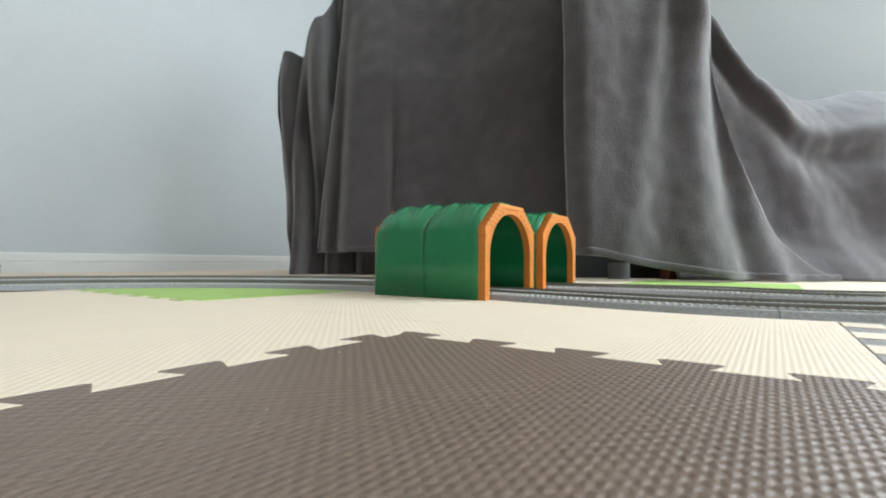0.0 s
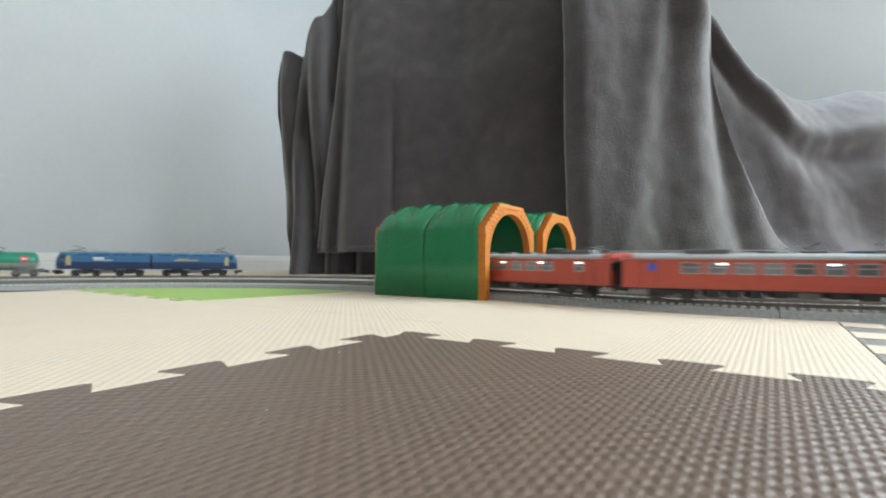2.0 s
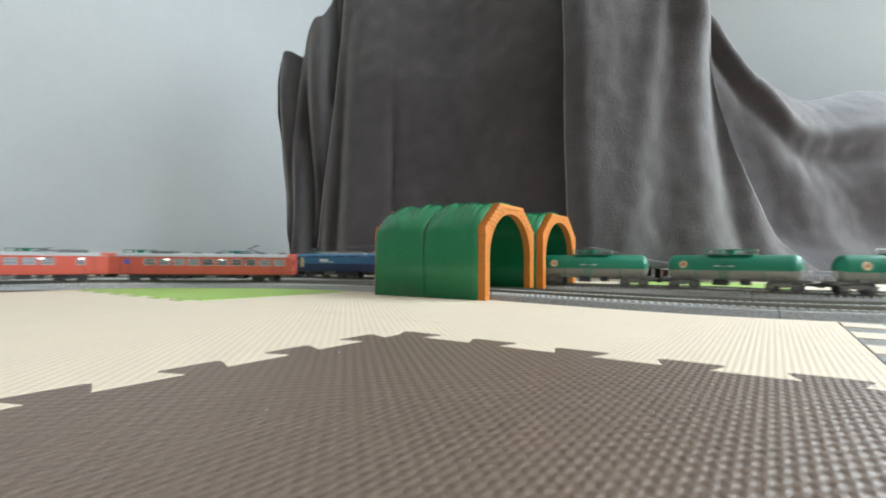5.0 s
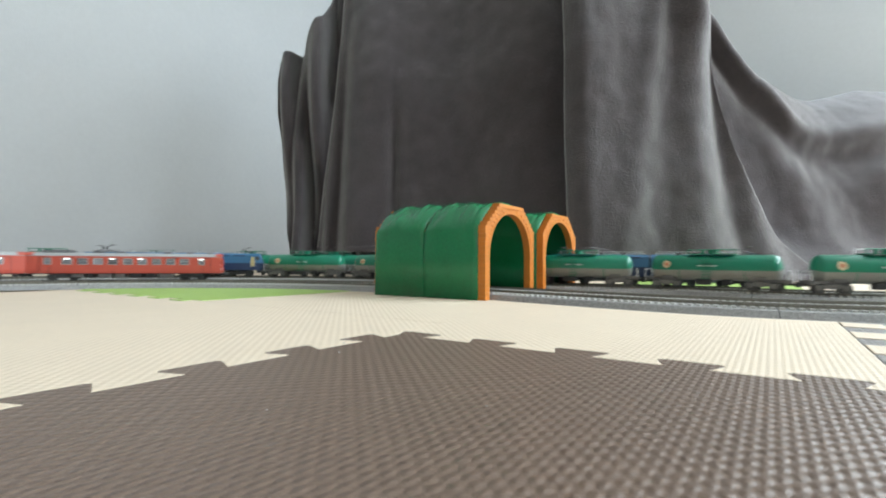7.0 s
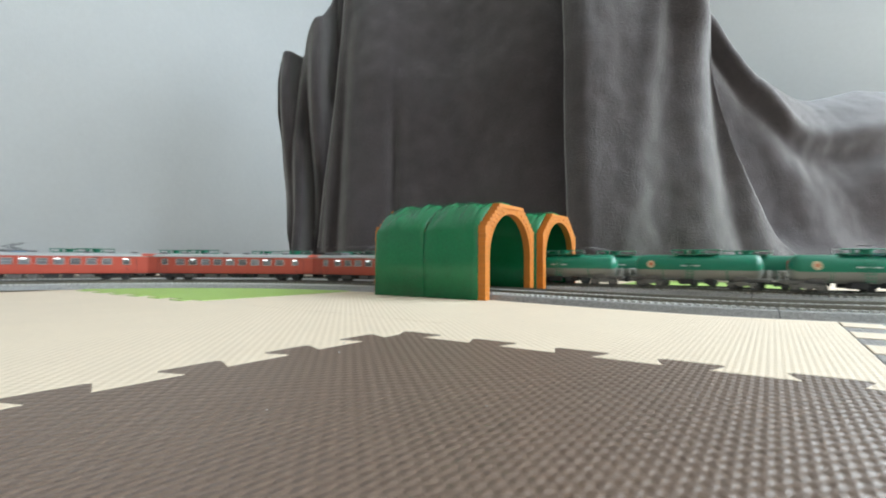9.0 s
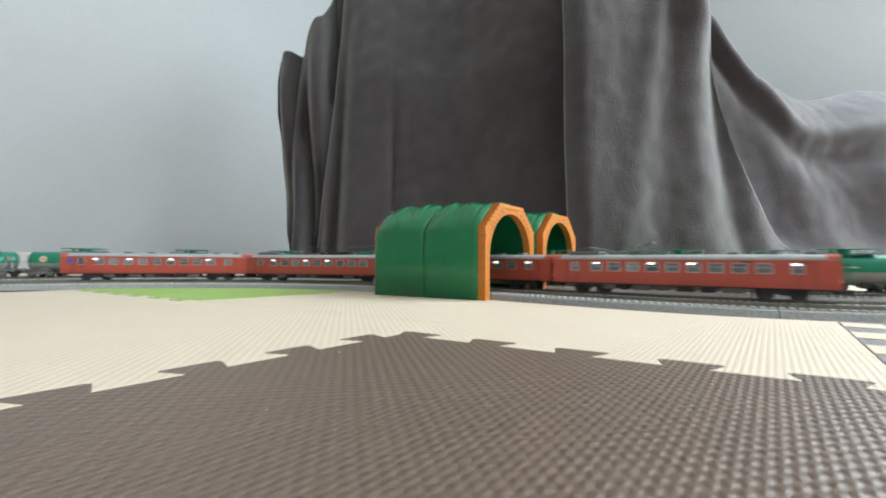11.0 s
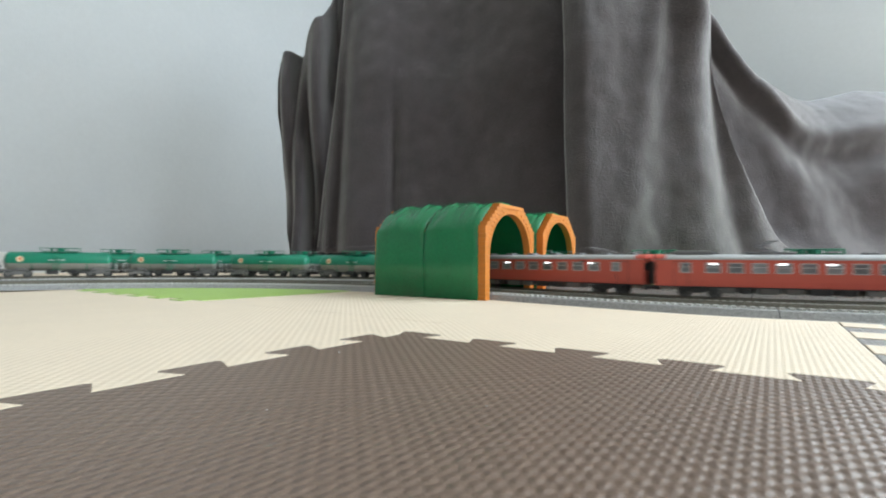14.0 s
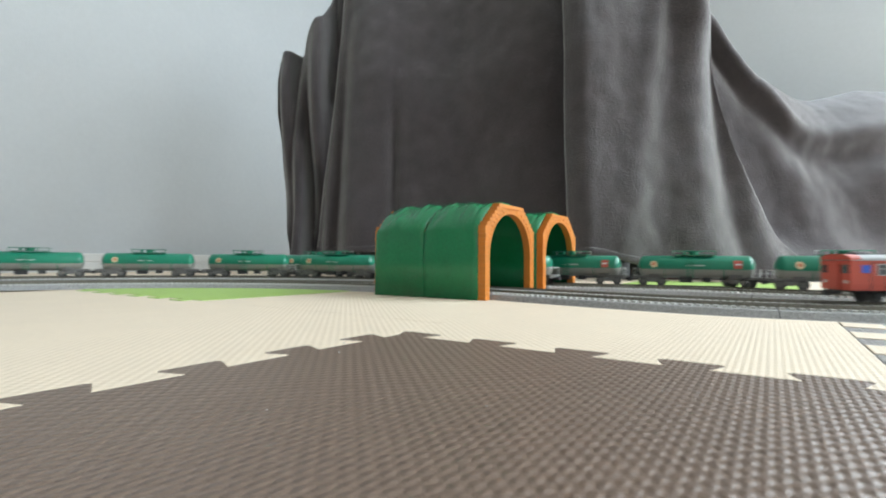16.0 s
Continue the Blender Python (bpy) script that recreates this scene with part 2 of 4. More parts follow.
def mat_relief(m, height):
    """The moulded diamond bumps of the foam: rows crossing at right angles."""
    nt = m.node_tree
    b = nt.nodes["Principled BSDF"]
    co = nt.nodes.new("ShaderNodeTexCoord")
    sep = nt.nodes.new("ShaderNodeSeparateXYZ")
    nt.links.new(co.outputs["Object"], sep.inputs[0])
    waves = []
    for k in (0, 1):
        mu, cs = nt.nodes.new("ShaderNodeMath"), nt.nodes.new("ShaderNodeMath")
        mu.operation, cs.operation = "MULTIPLY", "COSINE"
        mu.inputs[1].default_value = 2 * math.pi / 0.0058
        nt.links.new(sep.outputs[k], mu.inputs[0])
        nt.links.new(mu.outputs[0], cs.inputs[0])
        waves.append(cs)
    pr = nt.nodes.new("ShaderNodeMath")
    pr.operation = "MULTIPLY"
    nt.links.new(waves[0].outputs[0], pr.inputs[0])
    nt.links.new(waves[1].outputs[0], pr.inputs[1])
    dbl, ridge = nt.nodes.new("ShaderNodeMath"), nt.nodes.new("ShaderNodeMath")
    dbl.operation, ridge.operation = "MULTIPLY", "COSINE"
    dbl.inputs[1].default_value = 4 * math.pi / 0.0058
    nt.links.new(sep.outputs[0], dbl.inputs[0])
    nt.links.new(dbl.outputs[0], ridge.inputs[0])
    mix = nt.nodes.new("ShaderNodeMath")
    mix.operation = "MULTIPLY_ADD"
    mix.inputs[1].default_value = 0.5
    nt.links.new(ridge.outputs[0], mix.inputs[0])
    nt.links.new(pr.outputs[0], mix.inputs[2])
    bp = nt.nodes.new("ShaderNodeBump")
    bp.inputs["Strength"].default_value, bp.inputs["Distance"].default_value = 1.0, height
    nt.links.new(mix.outputs[0], bp.inputs["Height"])
    old = [l for l in nt.links if l.to_socket == b.inputs["Normal"]]
    if old:
        nt.links.new(old[0].from_socket, bp.inputs["Normal"])
    nt.links.new(bp.outputs["Normal"], b.inputs["Normal"])


for m_, hgt in ((BROWN, 0.00018), (CREAM, 0.00012), (LIME, 0.00012), (MATGREY, 0.00025)):
    mat_relief(m_, hgt)

TOOTH, TIP, NECK, DEEP = 0.048, 0.029, 0.017, 0.0145


def teeth(start, stop, first):
    """A dovetailed edge along x from start to stop: (along, out) pairs, out between 0 (tip) and -DEEP."""
    pts, s = [(start, -DEEP)], first
    while s + TIP < stop - 0.002:
        if s > start:
            g = (TIP - NECK) / 2
            pts += [(s + g, -DEEP), (s + 0.0012, -0.0022), (s + 0.003, 0.0), (s + TIP - 0.003, 0.0), (s + TIP - 0.0012, -0.0022), (s + TIP - g, -DEEP)]
        s += TOOTH
    return pts + [(stop, -DEEP)]


BACK_EDGE = [(-0.0075, -0.002)] + [(a, o) for a, o in teeth(-0.009, 0.42, -0.0075)][3:]
LEFT_EDGE = [(-0.002, -0.0130)] + [(-0.0165 - o, -a) for a, o in teeth(0.0, 0.42, 0.0206)][1:]


def mat_tile(name, outline, material, label, top=0.0):
    bm = bmesh.new()
    vs = [bm.verts.new((x, y, top)) for x, y in outline]
    f = bm.faces.new(vs)
    f.normal_update()
    if f.normal.z < 0:
        f.normal_flip()
    rim = list(f.edges)
    ext = bmesh.ops.extrude_face_region(bm, geom=[f])
    for v in [g for g in ext["geom"] if isinstance(g, bmesh.types.BMVert)]:
        v.co.z = FLOOR_Z
    bmesh.ops.recalc_face_normals(bm, faces=bm.faces)
    bmesh.ops.bevel(bm, geom=rim, offset=0.0004, segments=2, affect="EDGES", profile=0.6)
    bmesh.ops.triangulate(bm, faces=[f for f in bm.faces if len(f.verts) > 4])
    ob = part(name, bm, material, m=MAT_M)
    return tagged(ob, label, "foam mat", group="foam play mats", kind="structure")


def rect(a0, b0, a1, b1, gap=0.0001):
    return [(a0 + gap, b0 + gap), (a1 - gap, b0 + gap), (a1 - gap, b1 - gap), (a0 + gap, b1 - gap)]


left_in = [(x, y) for x, y in LEFT_EDGE]                       # from the corner towards the viewer
back_in = [(x, y) for x, y in BACK_EDGE]                       # from the corner to the right
mat_tile("foam_mat", back_in + [(0.42, -0.42)] + left_in[::-1], BROWN, "brown foam puzzle mat with diamond bumps and dovetailed edge")
mat_tile("foam_mat", [(x - 0.0005, y) for x, y in left_in] + [(-0.62, -0.42), (-0.62, 0.0458), (-0.0118, 0.0458), (-0.0080, -0.0020)], CREAM, "cream foam puzzle mat with fine diamond bumps")
SEAM = [(-0.0190 - o * 0.6 - DEEP * 0.3, a) for a, o in teeth(0.046, 0.352, 0.060)]
mat_tile("foam_mat", [(x, y + 0.0005) for x, y in back_in if x <= 0.2214] + [(0.2214, -DEEP), (0.2214, 0.352)] + SEAM[::-1] + [(-0.0116, 0.045)], CREAM, "cream foam puzzle mat with ridged bumps")
mat_tile("foam_mat", [(-0.313, 0.046)] + [(x - 0.0002, y) for x, y in SEAM] + [(-0.313, 0.352)], CREAM, "cream foam puzzle mat with fine diamond bumps")
lime_front = [(-0.313 - a, 0.0445 - o - DEEP) for a, o in teeth(0.0, 0.305, 0.012)]
mat_tile("foam_mat", [(x, y + 0.0009) for x, y in lime_front] + [(-0.618, 0.352), (-0.313, 0.352)], LIME, "lime green foam puzzle mat beside the track", top=0.0006)
mat_tile("foam_mat", [(0.2215, -DEEP)] + [(x, y + 0.0005) for x, y in back_in if x >= 0.222] + [(0.42, 0.352), (0.2215, 0.352)], MATGREY, "grey foam road mat with pale crossing stripes")
for i in range(4):
    c = 0.2125 - 0.0615 * i
    mat_tile("foam_mat", rect(0.2216, c - 0.0155, 0.246 if i == 0 else 0.40, c + 0.0155), CREAM, "pale foam crossing stripe set into the road mat", top=0.0006)
mat_tile("foam_mat", rect(-0.08, 0.765, 0.225, 1.07), LIME, "lime green foam mat behind the tracks")
mat_tile("foam_mat", rect(0.225, 0.765, 0.53, 1.07), CREAM, "cream foam mat behind the tracks")

plain = None
for i in range(-13, 14):
    for j in range(-13, 14):
        a0, b0 = 0.225 + 0.305 * i, 0.765 + 0.305 * j
        a1, b1 = a0 + 0.305, b0 + 0.305
        c = MAT_M @ Vector((a0 + 0.15, b0 + 0.15, 0))
        dist = (Vector((c.x, c.y)) - W0).dot(WN)
        back = (CORNER - Vector((c.x, c.y))).dot(WD)
        if dist < 0.25 or back < 0.3 or (Vector((c.x, c.y)) - LEFT_END).dot(WD) < 0.3 or (RIGHT_END - Vector((c.x, c.y))).dot(WN) < 0.3 or abs(c.x) > 4.2 or abs(c.y) > 2.6:
            continue
        if a1 > -0.62 and a0 < 0.41 and b1 > -0.41 and b0 < 0.36:
            continue
        if (i, j) in ((-1, 0), (0, 0)):
            continue
        if plain is None:
            plain = mat_tile("foam_mat", rect(0.0, 0.0, 0.305, 0.305), CREAM, "plain cream foam mat under the railway")
            plain.matrix_basis = MAT_M @ Matrix.Translation((a0, b0, 0))
        else:
            copy_thing(plain, MAT_M @ Matrix.Translation((a0, b0, 0)))
for a0, b0, a1, b1 in ((-0.62, 0.353, 0.42, 0.46),):
    mat_tile("foam_mat", rect(a0, b0, a1, b1), CREAM, "plain cream foam mat under the railway")

# bits of lint on the mats
LINT = mat("lint_white", (0.7, 0.68, 0.64), 0.9, var=0.1)
for a, b, r in ((0.012, -0.075, 0.00045), (0.060, -0.150, 0.0003), (-0.005, -0.055, 0.0005), (0.110, -0.110, 0.0003), (-0.070, 0.020, 0.0004), (0.030, 0.090, 0.0004), (0.150, -0.060, 0.0003)):
    c = MAT_M @ Vector((a, b, 0))
    bm = bmesh.new()
    bmesh.ops.create_icosphere(bm, subdivisions=1, radius=r)
    for v in bm.verts:
        v.co = Vector((v.co.x * 1.6, v.co.y, v.co.z * 0.6)) * (1 + 0.3 * noise.noise(v.co * 3000))
    tagged(part("lint_speck", bm, LINT, m=pose(c.x, c.y, r * 0.4, 0, 0, 40 * a / r)), "tiny white speck of lint on the foam mat", "lint", group="lint specks")

# ---- tracks ----
BED = [(-0.0275, 0.0), (-0.0228, 0.0058), (-0.0172, 0.0064), (0.0172, 0.0064), (0.0228, 0.0058), (0.0275, 0.0)]


JOINTS = {"near_a": (-0.4165, 0.79), "near_b": (-0.4165,), "far_a": (-0.40,), "far_b": (0.55,)}


def build_track(key, label):
    tr = TRACKS[key]
    s0, s1 = tr.c[0] + 0.02, tr.c[-1] - 0.02
    root = tagged(new("railway_track"), label, "model track", group="model railway tracks", kind="structure")
    root.matrix_basis = pose(0, 0, tr.lift)
    bed = [(BED[0][0] - tr.lift * 0.6, -tr.lift), *BED[1:5], (BED[5][0] + tr.lift * 0.6, -tr.lift)]
    ballast = sweep(bed, tr.rows(s0, s1, 0.02))
    part("ballast_bed", ballast, BALLAST, root, "grey moulded ballast bed")
    for side in (-1, 1):
        g = side * 0.00885
        prof = [(g - 0.0012, 0.0076), (g + 0.0012, 0.0076), (g + 0.0004, 0.0081), (g + 0.0006, 0.0091), (g + 0.0006, RAIL_Z), (g - 0.0006, RAIL_Z), (g - 0.0006, 0.0091), (g - 0.0004, 0.0081)]
        part("rail", sweep(prof, tr.rows(s0, s1, 0.01)), RAIL, root, "worn steel rail")
    for sj in JOINTS.get(key, ()):
        x, y, h = tr.at(sj)
        row = lambda d: (x + math.cos(h) * d, y + math.sin(h) * d, math.sin(h), -math.cos(h))
        part("joint", sweep([(a * 1.004, z + 0.0001) for a, z in BED], [row(-0.0003), row(0.0003)]), DARK, root, "dark joint between two track pieces")
    step = 0.0065
    vis = np.arange(-0.55, 1.05, step)
    bx = bmesh.new()
    bmesh.ops.create_cube(bx, size=1.0, matrix=Matrix.Translation((0, 0, 0.0069)) @ Matrix.Diagonal((0.0037, 0.033, 0.0022, 1)))
    me = mesh_from(bx, "sleeper", SLEEPER)
    for s in vis:
        x, y, h = tr.at(s)
        ob = new("sleeper", me)
        ob.parent = root
        ob.matrix_basis = pose(x, y, 0, 0, 0, math.degrees(h))
    verts, faces = [], []
    cube = [(dx, dy, dz) for dz in (0.0058, 0.0080) for dx, dy in ((-1, -1), (1, -1), (1, 1), (-1, 1))]
    for s in np.concatenate([np.arange(s0, -0.555, step), np.arange(1.055, s1, step)]):
        x, y, h = tr.at(s)
        c, n = math.cos(h), math.sin(h)
        k = len(verts)
        verts += [(x + c * dx * 0.00185 - n * dy * 0.0165, y + n * dx * 0.00185 + c * dy * 0.0165, dz) for dx, dy, dz in cube]
        faces += [tuple(k + i for i in f) for f in ((4, 5, 6, 7), (0, 1, 5, 4), (1, 2, 6, 5), (2, 3, 7, 6), (3, 0, 4, 7))]
    me2 = bpy.data.meshes.new("sleepers")
    me2.from_pydata(verts, [], faces)
    me2.materials.append(SLEEPER)
    far = new("far_sleepers", me2)
    far.parent = root
    tagged(far, kind="stuff")
    return root


for key, lab in (("near_a", "model railway track on grey ballast, nearest the cream mats"), ("near_b", "model railway track on grey ballast, second of the near pair"),
                 ("far_a", "model railway track on grey ballast, through the rear tunnel"), ("far_b", "model railway track on grey ballast, outermost of the four")):
    build_track(key, lab)


# ---- toy tunnels ----
T_LEN, T_W, T_SH, T_TOP = 0.150, 0.142, 0.080, 0.1165


def arch(w, sh, top, n=28, chamfer=0.0):
    """Half-width w, straight to the height sh, then an arch to top; chamfer blends it towards slanted shoulders and a flat crown."""
    pts = [(-w, 0.0), (-w, sh * 0.5), (-w, sh)]
    for i in range(1, n):
        a = math.pi * (1 - i / n)
        ry, rz = w * math.cos(a), sh + (top - sh) * math.sin(a) ** 0.9
        f = abs(1 - 2 * i / n)
        cy = math.copysign(w * (0.36 + 0.64 * max(0, (f - 0.30) / 0.70)) if f > 0.30 else w * 0.36 * f / 0.30, ry)
        cz = top if f < 0.30 else top - (top - sh) * (f - 0.30) / 0.70
        pts.append((ry + (cy - ry) * chamfer, rz + (cz - rz) * chamfer))
    return pts + [(w, sh), (w, sh * 0.5), (w, 0.0)]


def tunnel(m, label):
    root = tagged(new("toy_tunnel"), label, "toy tunnel", group="toy tunnels")
    root.matrix_basis = m
    # green hill: two shells meeting in a crease, rocky relief on the crown
    for k, (x0, x1) in enumerate(((-T_LEN / 2, 0.0), (0.0002, T_LEN / 2))):
        bm = bmesh.new()
        nx = 60
        out, inn = arch(T_W / 2, T_SH, T_TOP, chamfer=0.45), arch(T_W / 2 - 0.0035, T_SH - 0.002, T_TOP - 0.0055, chamfer=0.45)
        rings = []
        for i in range(nx + 1):
            t = i / nx
            x = x0 + (x1 - x0) * t
            edge = min(t, 1 - t) * 26
            ease = 1 - 0.042 * max(0, 1 - edge / 2.5) ** 2
            ring = []
            for j, (y, z) in enumerate(out):
                up = max(0.0, min(1.0, (z - T_SH * 0.80) / 0.025))
                q = noise.noise((x * 45 + k * 9, y * 38, z * 30)) * 0.0034 + 0.0007 * math.sin(x * 170 + y * 30) + 0.0010 * noise.noise((x * 210, y * 45 + k, z * 45)) + 0.0008 * noise.noise((x * 420, y * 160, z * 160))
                low = 1 - 0.018 * (1 - z / T_TOP)
                ring.append(bm.verts.new((x, y * (ease if up > 0 else 1 - 0.022 * max(0, 1 - edge / 2)) * (1 + up * q * 3), z * (1 - 0.02 * max(0, 1 - edge / 2.5) ** 2 * up) + up * q)))
            rings.append((ring, [bm.verts.new((x, y, z)) for y, z in inn]))
        n = len(out)
        for (o0, i0), (o1, i1) in zip(rings, rings[1:]):
            for j in range(n - 1):
                bm.faces.new((o0[j], o0[j + 1], o1[j + 1], o1[j]))
                bm.faces.new((i0[j], i1[j], i1[j + 1], i0[j + 1]))
            for j in (0, n - 1):
                bm.faces.new((o0[j], o1[j], i1[j], i0[j]))
        for o, i in (rings[0], rings[-1]):
            for j in range(n - 1):
                bm.faces.new((o[j], o[j + 1], i[j + 1], i[j]))
        bmesh.ops.recalc_face_normals(bm, faces=bm.faces)
        part("hill_shell", bm, GREEN, root, "glossy green moulded plastic hill", smooth=True)
    # brick portals: stepped courses outside, a ring of voussoirs inside; the rear one is tucked under the hill's edge
    for end, x_out in ((1, T_LEN / 2 + 0.0085), (-1, T_LEN / 2 + 0.0025)):
        grow = 0.0 if end > 0 else -0.0025
        wide, high, spring = T_W / 2 - 0.0022 + grow, T_TOP - 0.0040 + grow, 0.0825
        inn = arch(T_W / 2 - 0.0135, T_SH - 0.034, T_TOP - 0.0150)
        ring = arch(T_W / 2 - 0.0085, T_SH - 0.033, T_TOP - 0.0095)
        xa, xb = end * (x_out - 0.0085), end * x_out
        edge = lambda z: wide if z < spring else wide * (1 - 0.56 * (z - spring) / (high - spring))
        base = [(-wide + 0.002, 0.0), (-wide + 0.002, spring - 0.001), (-wide * 0.44, high - 0.003), (wide * 0.44, high - 0.003), (wide - 0.002, spring - 0.001), (wide - 0.002, 0.0)]
        core = part("portal", sweep(base + inn[::-1], [(xa, 0, 0, 1), (xb - end * 0.0006, 0, 0, 1)]), ORANGE, root, "orange brick-patterned plastic portal")
        side_y = lambda pts, z: max([abs(y0 + (y1 - y0) * (z - z0) / (z1 - z0)) for (y0, z0), (y1, z1) in zip(pts, pts[1:]) if min(z0, z1) <= z <= max(z0, z1) and z0 != z1] or [0.0])
        rnd, course = random.Random(5 + end), (high - 0.0002) / 24
        xm, xd = (xa + xb) / 2, 0.0090

        def brick(y0, y1, z0, z1):
            me = mesh_from(boxes([(0, 0, 0, xd + rnd.uniform(0, 0.0005), y1 - y0 - 0.0003, z1 - z0 - 0.00035)], 0.00025), "brick", ORANGE)
            ob = new("brick", me)
            ob.parent = core
            ob.matrix_basis = pose(xm + end * rnd.uniform(0.0002, 0.0006), (y0 + y1) / 2, (z0 + z1) / 2)

        for k in range(24):
            z0, z1 = k * course, (k + 1) * course
            yo, yi = edge(z0 + course * 0.3) + rnd.uniform(-0.0003, 0.0005), side_y(ring, (z0 + z1) / 2)
            for sg in (-1, 1):
                if yi > 0.006 and yo - yi < 0.011:
                    cuts = [yi, yo]
                elif yi > 0.006:
                    cuts = [yi, yi + (yo - yi) * (0.45 + 0.1 * (k % 2)), yo]
                else:
                    cuts = [0.0, yo * 0.55, yo] if k % 2 else [0.0, yo]
                for c0, c1 in zip(cuts, cuts[1:]):
                    brick(min(sg * c0, sg * c1), max(sg * c0, sg * c1), z0, z1)
        # voussoirs between the ring's two outlines
        fine = arch(T_W / 2 - 0.0135, T_SH - 0.034, T_TOP - 0.0150, n=56)
        leg = [(-(T_W / 2 - 0.0135), 0.0046 * j) for j in range(10)]
        path = leg + [(y, z) for y, z in fine if z > 0.0455] + [(-y, z) for y, z in leg[::-1]]
        for (y0, z0), (y1, z1) in zip(path, path[1:]):
            L = math.hypot(y1 - y0, z1 - z0)
            if L < 0.0012:
                continue
            ny, nz = -(z1 - z0) / L, (y1 - y0) / L
            me = mesh_from(boxes([(0, 0, 0, xd, L - 0.0003, 0.0049)], 0.00025), "voussoir", ORANGE)
            ob = new("brick", me)
            ob.parent = core
            ob.matrix_basis = Matrix.Translation((xm + end * 0.0002, (y0 + y1) / 2 + ny * 0.0024, (z0 + z1) / 2 + nz * 0.0024)) @ Matrix.Rotation(math.atan2(z1 - z0, y1 - y0), 4, "X")
    return root


def plan_pose(corner, ang):
    """The pose of a tunnel whose near front foot stands at corner and which runs away along ang degrees."""
    d = Vector((math.cos(radians(ang)), math.sin(radians(ang))))
    n = Vector((d.y, -d.x))
    c = Vector(corner) + d * (T_LEN / 2 + 0.010) + n * (T_W / 2)
    return pose(c.x, c.y, 0, 0, 0, ang + 180)


tunnel(plan_pose((0.0465, 0.541), 147.0), "green toy tunnel with orange brick portals over the near tracks")
tunnel(plan_pose((0.1346, 0.660), 147.0), "green toy tunnel with orange brick portals over the rear tracks")


# ---- blanket draped over furniture ----
def lerp(t, table):
    return float(np.interp(t, [a for a, _ in table], [b for _, b in table]))


def bell(x, c, w):
    return math.exp(-((x - c) / w) ** 2)


def step(x, c, w):
    return 1 / (1 + math.exp(-(x - c) / w))


def drape(name, left, right, low, high, depth, nu, nv, parent):
    """A hanging sheet: left and right are its edges by height, low and high its hems by how far across."""
    bm = bmesh.new()
    grid = []
    for i in range(nu + 1):
        u, col = i / nu, []
        z0, z1 = low(u), high(u)
        for j in range(nv + 1):
            z = z0 + (z1 - z0) * j / nv
            x = left(z) + (right(z) - left(z)) * u
            y = depth(x, z, u) + 0.006 * noise.noise((x * 9, z * 7, 3)) + 0.003 * noise.noise((x * 28, z * 22, 8))
            col.append(bm.verts.new((x, y, z)))
        grid.append(col)
    for a, b in zip(grid, grid[1:]):
        for j in range(nv):
            bm.faces.new((a[j], b[j], b[j + 1], a[j + 1]))
    ob = part(name, bm, FLEECE, parent, smooth=True)
    md = ob.modifiers.new("thickness", "SOLIDIFY")
    md.thickness, md.offset = 0.006, 1.0
    return ob


blanket = tagged(new("blanket"), "dark grey fleece blanket draped over furniture, reaching the floor", "blanket")


def front_depth(x, z, u):
    y = 1.44 - 0.09 * step(x, -0.290 + 0.02 * z, 0.012) + 0.010 * step(x, -0.145, 0.014) + 0.035 * step(x, -0.04, 0.04) - 0.40 * min(max(0, x + 0.10), 0.42)
    y += 0.026 * bell(x, -0.145 + 0.01 * z, 0.020) * bell(z, 0.30, 0.25) + 0.006 * math.sin(x * 21 + 2 * z) - 0.03 * bell(x, -0.335 + 0.06 * z, 0.02)
    return y + 0.012 * noise.noise((x * 5, z * 4, 1)) + 0.10 * max(0, z - 0.55)


def right_depth(x, z, u):
    """The panel that hangs before the front one and fans out from its top."""
    y = front_depth(0.30, z, 0) - 0.115 + 0.04 * max(0, x - 0.30) + 0.17 * max(0, x - 0.335 - 0.04 * z)
    q, grow = (x - 0.56) / (1.10 - z), min(1.0, (1.12 - z) / 0.5)
    y -= grow * (0.016 * bell(q, -0.13, 0.055) + 0.034 * bell(q, 0.055, 0.075) + 0.020 * bell(q, 0.215, 0.040) - 0.012 * bell(q, 0.145, 0.030))
    y -= 0.050 * bell(z, 0.72 - 0.9 * (x - 0.56), 0.10) * step(x, 0.52, 0.04) * step(z, 0.45, 0.05)
    y -= 0.05 * (1 - step(z, 0.07, 0.04)) * step(x, 0.55, 0.05)
    return y - 0.06 * max(0, z - 0.75) * step(x, 0.42, 0.03) + 0.040 * max(0, 1 - (x - lerp(z, RIGHT_LEFT)) / 0.045) ** 2


FRONT_LEFT = [(0, -0.372), (0.07, -0.368), (0.18, -0.356), (0.54, -0.312), (0.9, -0.290)]
RIGHT_LEFT = [(0, 0.300), (0.5, 0.290), (0.93, 0.284)]
RIGHT_EDGE = [(0, 0.985), (0.012, 0.95), (0.036, 0.898), (0.103, 0.817), (0.15, 0.783), (0.222, 0.75), (0.315, 0.716), (0.42, 0.682), (0.545, 0.642), (0.675, 0.600), (0.95, 0.55)]
FRONT_HEM = [(0, 0.068), (0.5, 0.074), (1, 0.072)]
RIGHT_HEM = [(0, 0.066), (0.12, 0.060), (0.25, 0.042), (0.40, 0.026), (0.55, 0.010), (1.0, 0.0015)]
drape("front_drape", lambda z: lerp(z, FRONT_LEFT), lambda z: 0.40, lambda u: lerp(u, FRONT_HEM), lambda u: 0.93, front_depth, 110, 110, blanket)
